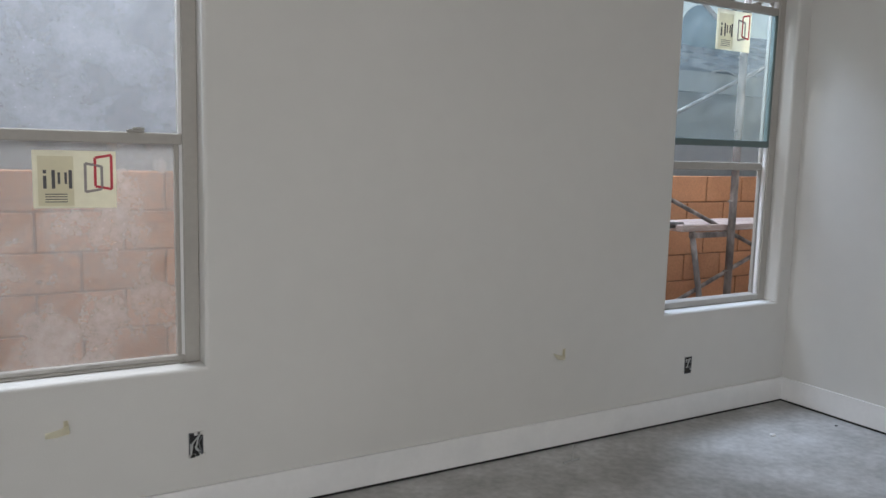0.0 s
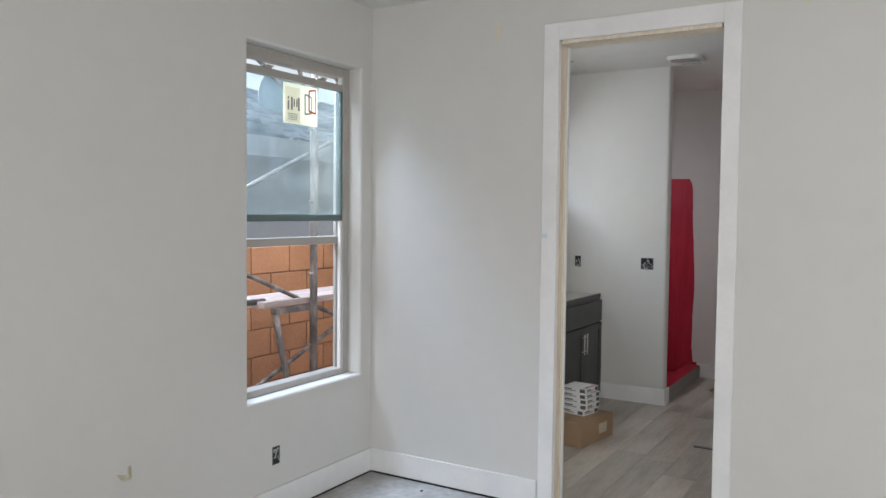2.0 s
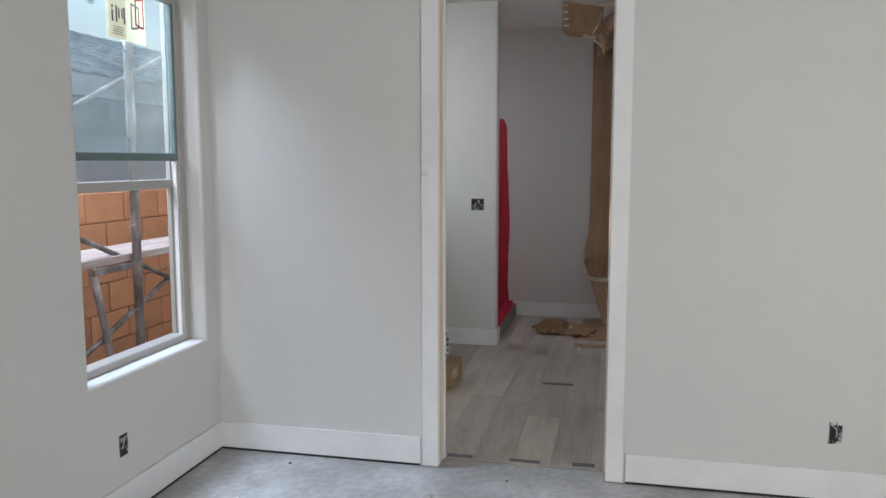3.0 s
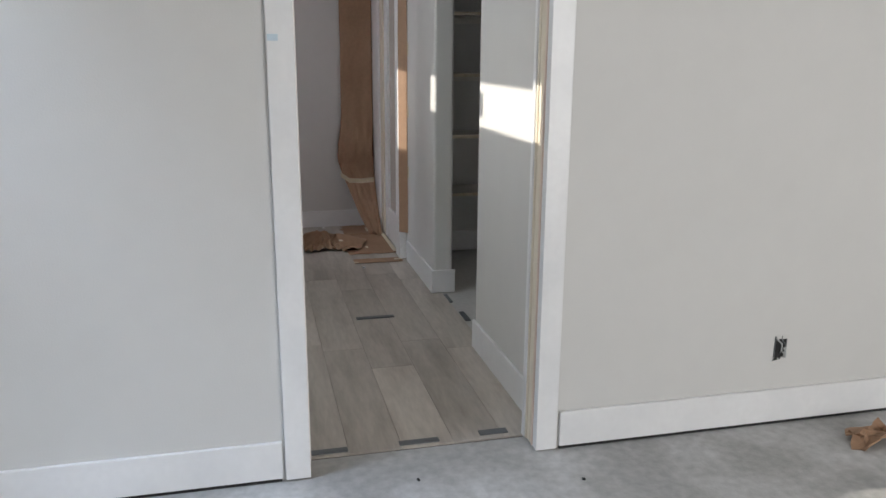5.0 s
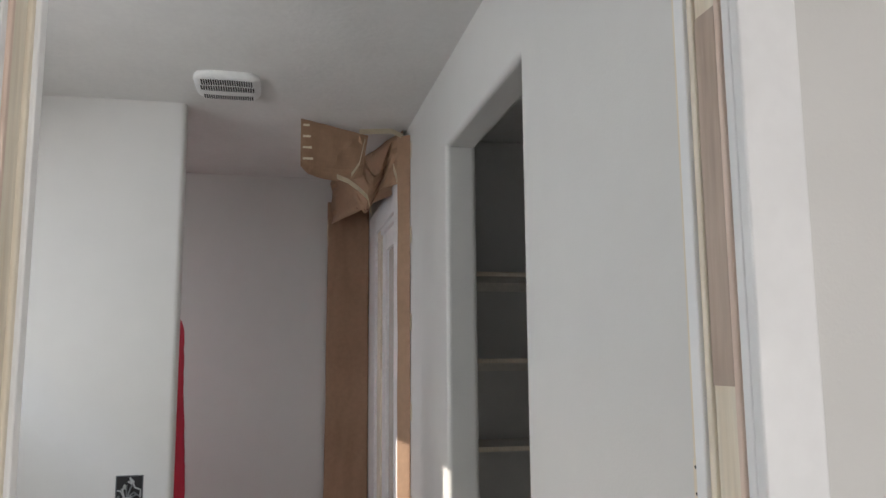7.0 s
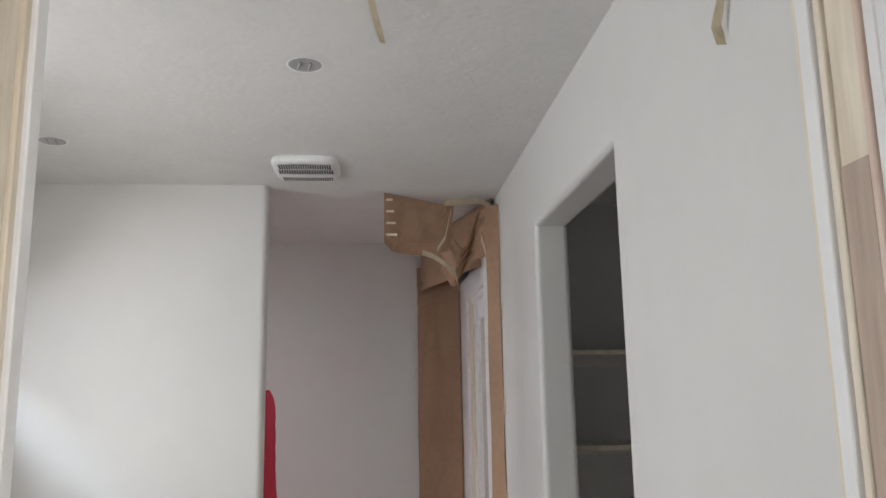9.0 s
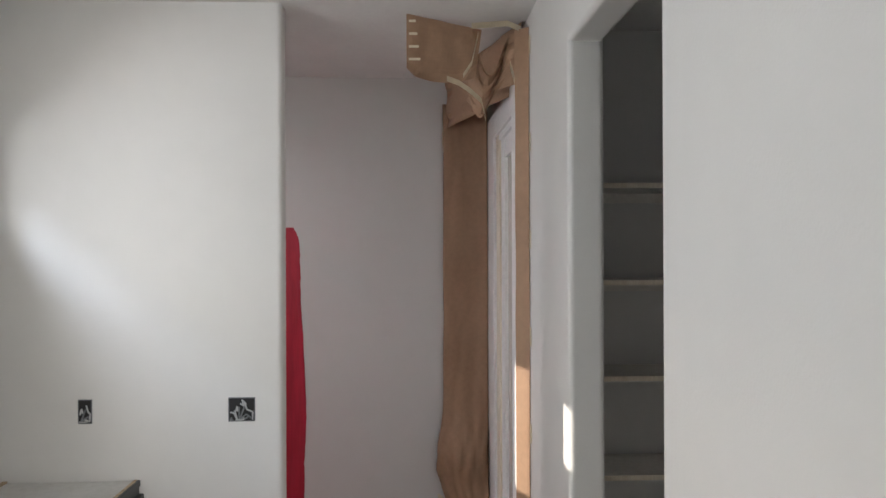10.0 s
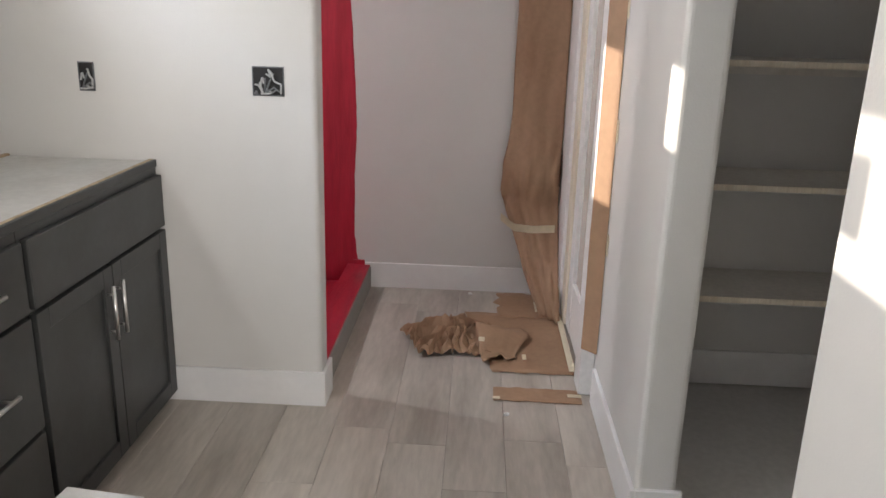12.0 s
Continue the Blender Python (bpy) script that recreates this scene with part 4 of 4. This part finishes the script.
for x, y, s, m in ((3.72, 2.64, 0.010, DARK), (3.50, 1.86, 0.014, PINE2), (3.46, 1.88, 0.009, DARK), (3.32, 1.30, 0.030, BOXWHITE), (3.27, 2.70, 0.016, BOXWHITE), (3.74, 1.55, 0.008, DARK), (3.35, 2.05, 0.012, BOXWHITE), (3.62, 1.0, 0.008, DARK), (3.86, 1.08, 0.02, PINE2)):
    crumb(x, y, 0.0, s, m)
for x, y in ((7.68, 1.506), (6.42, 1.356)):
    crumb(x, y, 0.006, 0.014, BOXWHITE)
lf = thing("dry_leaf_scrap", (3.615, -0.163, 0.0), "crumpled scrap of brown paper on the concrete", "paper scrap")


def scrap(u, v):
    d = noise.noise_vector(Vector((u * 3, v * 3, 31)))
    return Vector(((u - 0.5) * 0.12 + d.x * 0.05, (v - 0.5) * 0.16 + d.y * 0.06, max(0.001, 0.03 + d.z * 0.05)))


part("scrap", sheet(9, 9, scrap), KRAFT, lf)
wi = thing("floor_wire", (2.085, 2.905, 0.0), "short wire stub standing out of the slab", "wire")
bm = add_tube(bmesh.new(), (0, 0, 0), (0.004, 0, 0.05), 0.004, 6)
add_tube(bm, (0.004, 0, 0.05), (0.012, 0.004, 0.085), 0.003, 6)
add_tube(bm, (-0.05, 0.0, 0.004), (0.05, 0.01, 0.004), 0.006, 6)
part("wire", bm, WIRE, wi)

# tape scraps on the walls


def tape_bit(x0, x1, y0, y1, z0, z1, mat=MASK, label="small scrap of masking tape stuck on the wall"):
    ob = part("tape_scrap", box(x0, x1, y0, y1, z0, z1, 0.0003), mat)
    return tagged(ob, label, "tape")


tape_bit(EX - 0.0025, EX - 0.0005, 2.25, 2.268, 2.49, 2.575)
tape_bit(EX - 0.0025, EX - 0.0005, 0.74, 0.76, 2.50, 2.60)
tape_bit(EX - 0.0205, EX - 0.0185, 1.951, 1.982, 1.438, 1.457, BLUETAPE, "scrap of pale blue tape on the door casing")


def hanging_tape(points, name="hanging_tape"):
    h = thing(name, (0, 0, 0), "curled strip of masking tape hanging loose", "tape")
    bm = bmesh.new()
    prev = None
    for k, p in enumerate(points):
        p = Vector(p)
        a = 0.5 * k
        d = Vector((math.cos(a), math.sin(a), 0)) * 0.008
        vs = [bm.verts.new(p + d), bm.verts.new(p - d)]
        if prev:
            bm.faces.new([prev[0], prev[1], vs[1], vs[0]])
        prev = vs
    bmesh.ops.solidify(bm, geom=bm.faces[:], thickness=0.0008)
    part("strip", bm, MASK, h)


hanging_tape([(4.55, 1.59, CH - 0.001), (4.66, 1.585, CH - 0.012), (4.78, 1.575, CH - 0.03), (4.86, 1.56, CH - 0.055), (4.90, 1.55, CH - 0.07)])
hanging_tape([(4.268, BS + 0.002, 2.50), (4.27, BS + 0.012, 2.47), (4.28, BS + 0.018, 2.43), (4.28, BS + 0.012, 2.40)])
for x, z, s in ((-0.075, 0.43, 1), (2.128, 0.452, -1)):
    o = thing("paper_tab", (x, NY, z), "torn paper tab peeling off the wall", "tape")
    part("tab", sheet(4, 5, lambda u, v: Vector(((u - 0.5) * 0.075 * s, -0.002 - 0.03 * u * v, (0.5 - v) * 0.02 + 0.02 * u * u))), STICKER, o)
    part("tab", box(0.02, 0.036, -0.003, -0.001, -0.005, 0.045), STICKER2, o)

# ---- outside ----
tagged(part("ground", box(-150, 150, NY + 0.17, 300, -0.35, -0.15), DIRT), "bare packed dirt side yard", "ground", kind="structure")
tagged(part("ground", box(-150, 150, -300, -2.4, -0.35, -0.15), DIRT), "bare packed dirt", "ground", kind="structure")

BWY = 4.42
bw = tagged(part("block_wall", box(-6, 16, BWY + 0.012, BWY + 0.14, -0.15, 1.285), JOINT), "orange-tan concrete block garden wall", "garden wall", kind="structure")
bm = box(-0.1975, 0.1975, 0, 0.15, -0.0975, 0.0975, 0.004)
block_me = bpy.data.meshes.new("block")
bm.to_mesh(block_me)
bm.free()
block_me.materials.append(BLOCK)
for c in range(7):
    z = 1.30 - 0.1016 - c * 0.2032
    for k in range(36):
        ob = new("block", block_me)
        ob.parent = bw
        ob.location = (-2.5 + 0.4064 * k + (0.2032 if c % 2 else 0), BWY, z)

# neighbour's house
nh = thing("neighbor_house", (0, 0, -0.26), "grey stucco neighbouring house with dark concrete roof tiles", "house")
NHY = 6.3
part("wall", box(3.7, 22, NHY, 14, 0, 2.75), STUCCO, nh)
# Made this tall so its shadow keeps the sun off the bedroom windows.
part("wall", box(-8, 3.7, NHY - 0.3, 14, 0, 5.0), STUCCO, nh, "taller grey stucco storey, heightened to block the sun")
part("fascia", box(3.7, 22, NHY - 0.47, NHY - 0.42, 2.36, 2.56), STUCCO, nh)
part("eave", box(3.7, 22, NHY - 0.42, NHY, 2.40, 2.44), STUCCO, nh)
PITCH = math.atan(1.0 / 3.07)
bm = bmesh.new()
vs = [bm.verts.new(p) for p in ((3.7, NHY - 0.47, 2.53), (22, NHY - 0.47, 2.53), (22, NHY + 2.6, 3.53), (3.7, NHY + 2.6, 3.53), (22, 14, 2.6), (3.7, 14, 2.6))]
bm.faces.new(vs[:4])
bm.faces.new([vs[3], vs[2], vs[4], vs[5]])
bmesh.ops.solidify(bm, geom=bm.faces[:], thickness=-0.03)
roof = part("roof", bm, TILE, nh)
bm = bmesh.new()
prev = None
for k in range(7):
    x = -0.19 + 0.38 * k / 6
    z = 0.030 * abs(math.sin(math.pi * k / 6 * 1.0)) + 0.004
    v = [bm.verts.new((x, y, z + dz)) for y, dz in ((-0.02, 0.0), (-0.02, 0.022), (0.40, 0.0))]
    if prev:
        bm.faces.new([prev[0], v[0], v[1], prev[1]])
        bm.faces.new([prev[1], v[1], v[2], prev[2]])
    prev = v
tile_me = bpy.data.meshes.new("tile")
bm.to_mesh(tile_me)
bm.free()
tile_me.materials.append(TILE)
for j in range(9):
    for i in range(26):
        ob = new("tile", tile_me)
        ob.parent = roof
        s = 0.37 * j
        ob.location = (6.3 + 0.38 * i + (0.19 if j % 2 else 0), NHY - 0.50 + s * math.cos(PITCH), 2.55 + s * math.sin(PITCH))
        ob.rotation_euler = (PITCH, 0, 0)

# scaffold
sc = thing("scaffold", (0, 0, -0.15), "paint-spattered steel tube scaffold with a timber board", "scaffold")
for x, y in ((3.893, 3.571), (1.9, 3.571)):
    smooth(part("upright", tube((x, y, 0), (x, y, 4.2), 0.024), POLE, sc))
    for k in range(8):
        z = 0.42 + 0.45 * k
        part("coupling_pin", tube((x - 0.06, y - 0.012, z), (x + 0.01, y, z), 0.007, 8), POLE, sc)
for a, c, r_ in (((2.6, 3.85, 1.70), (5.2, 3.85, 0.68), 0.014), ((3.80, 3.83, 1.09), (4.07, 3.83, 0.0), 0.019), ((2.6, 3.86, 0.20), (5.4, 3.86, 1.24), 0.014),
                 ((2.0, 3.90, 1.17), (3.78, 3.90, 1.13), 0.019), ((3.2, 3.92, 1.67), (4.66, 3.92, 2.287), 0.014), ((3.3, 3.9, 2.92), (4.0, 3.9, 2.50), 0.014), ((4.2, 3.9, 2.45), (3.98, 3.9, 3.0), 0.014)):
    near = [Vector((0.1, 0.2, 1.70)).lerp(Vector(q), 0.94) for q in (a, c)]
    smooth(part("brace", tube(*near, r_), POLE, sc))
part("bearer", box(3.56, 3.87, 3.58, 3.62, 1.088, 1.121), POLE, sc)
part("board", box(3.484, 4.9, 3.60, 3.755, 1.127, 1.169, 0.006, 2), BOARD, sc, "splattered timber board")
part("board", box(3.45, 4.8, 3.76, 3.94, 1.129, 1.170, 0.006, 2), BOARD, sc, "splattered timber board")

# dish on the neighbour's roof and its ridge caps
di = thing("satellite_dish", (7.76, 7.45, 2.74), "dark round satellite dish on the neighbouring roof", "satellite dish")
bm = bmesh.new()
bmesh.ops.create_uvsphere(bm, u_segments=24, v_segments=12, radius=0.36)
for v in bm.verts:
    v.co = Vector((v.co.x, v.co.y * 0.22, v.co.z + 0.28))
smooth(part("reflector", bm, DISH, di))
part("mast", tube((0, 0.05, -0.25), (0, 0.05, 0.2), 0.025), POLE, di)
part("feed_arm", tube((0, 0, 0.2), (0.45, -0.1, 0.28), 0.018), POLE, di)
cap = bmesh.new()
bmesh.ops.create_cone(cap, cap_ends=True, segments=12, radius1=0.13, radius2=0.11, depth=0.40, matrix=pose(0, 0, 0, 0, 90, 0))
cap_me = bpy.data.meshes.new("ridge_cap")
cap.to_mesh(cap_me)
cap.free()
cap_me.materials.append(TILE)
for k in range(28):
    ob = new("ridge_cap", cap_me)
    ob.parent = roof
    ob.location = (5.5 + 0.36 * k, NHY + 2.6, 3.53)
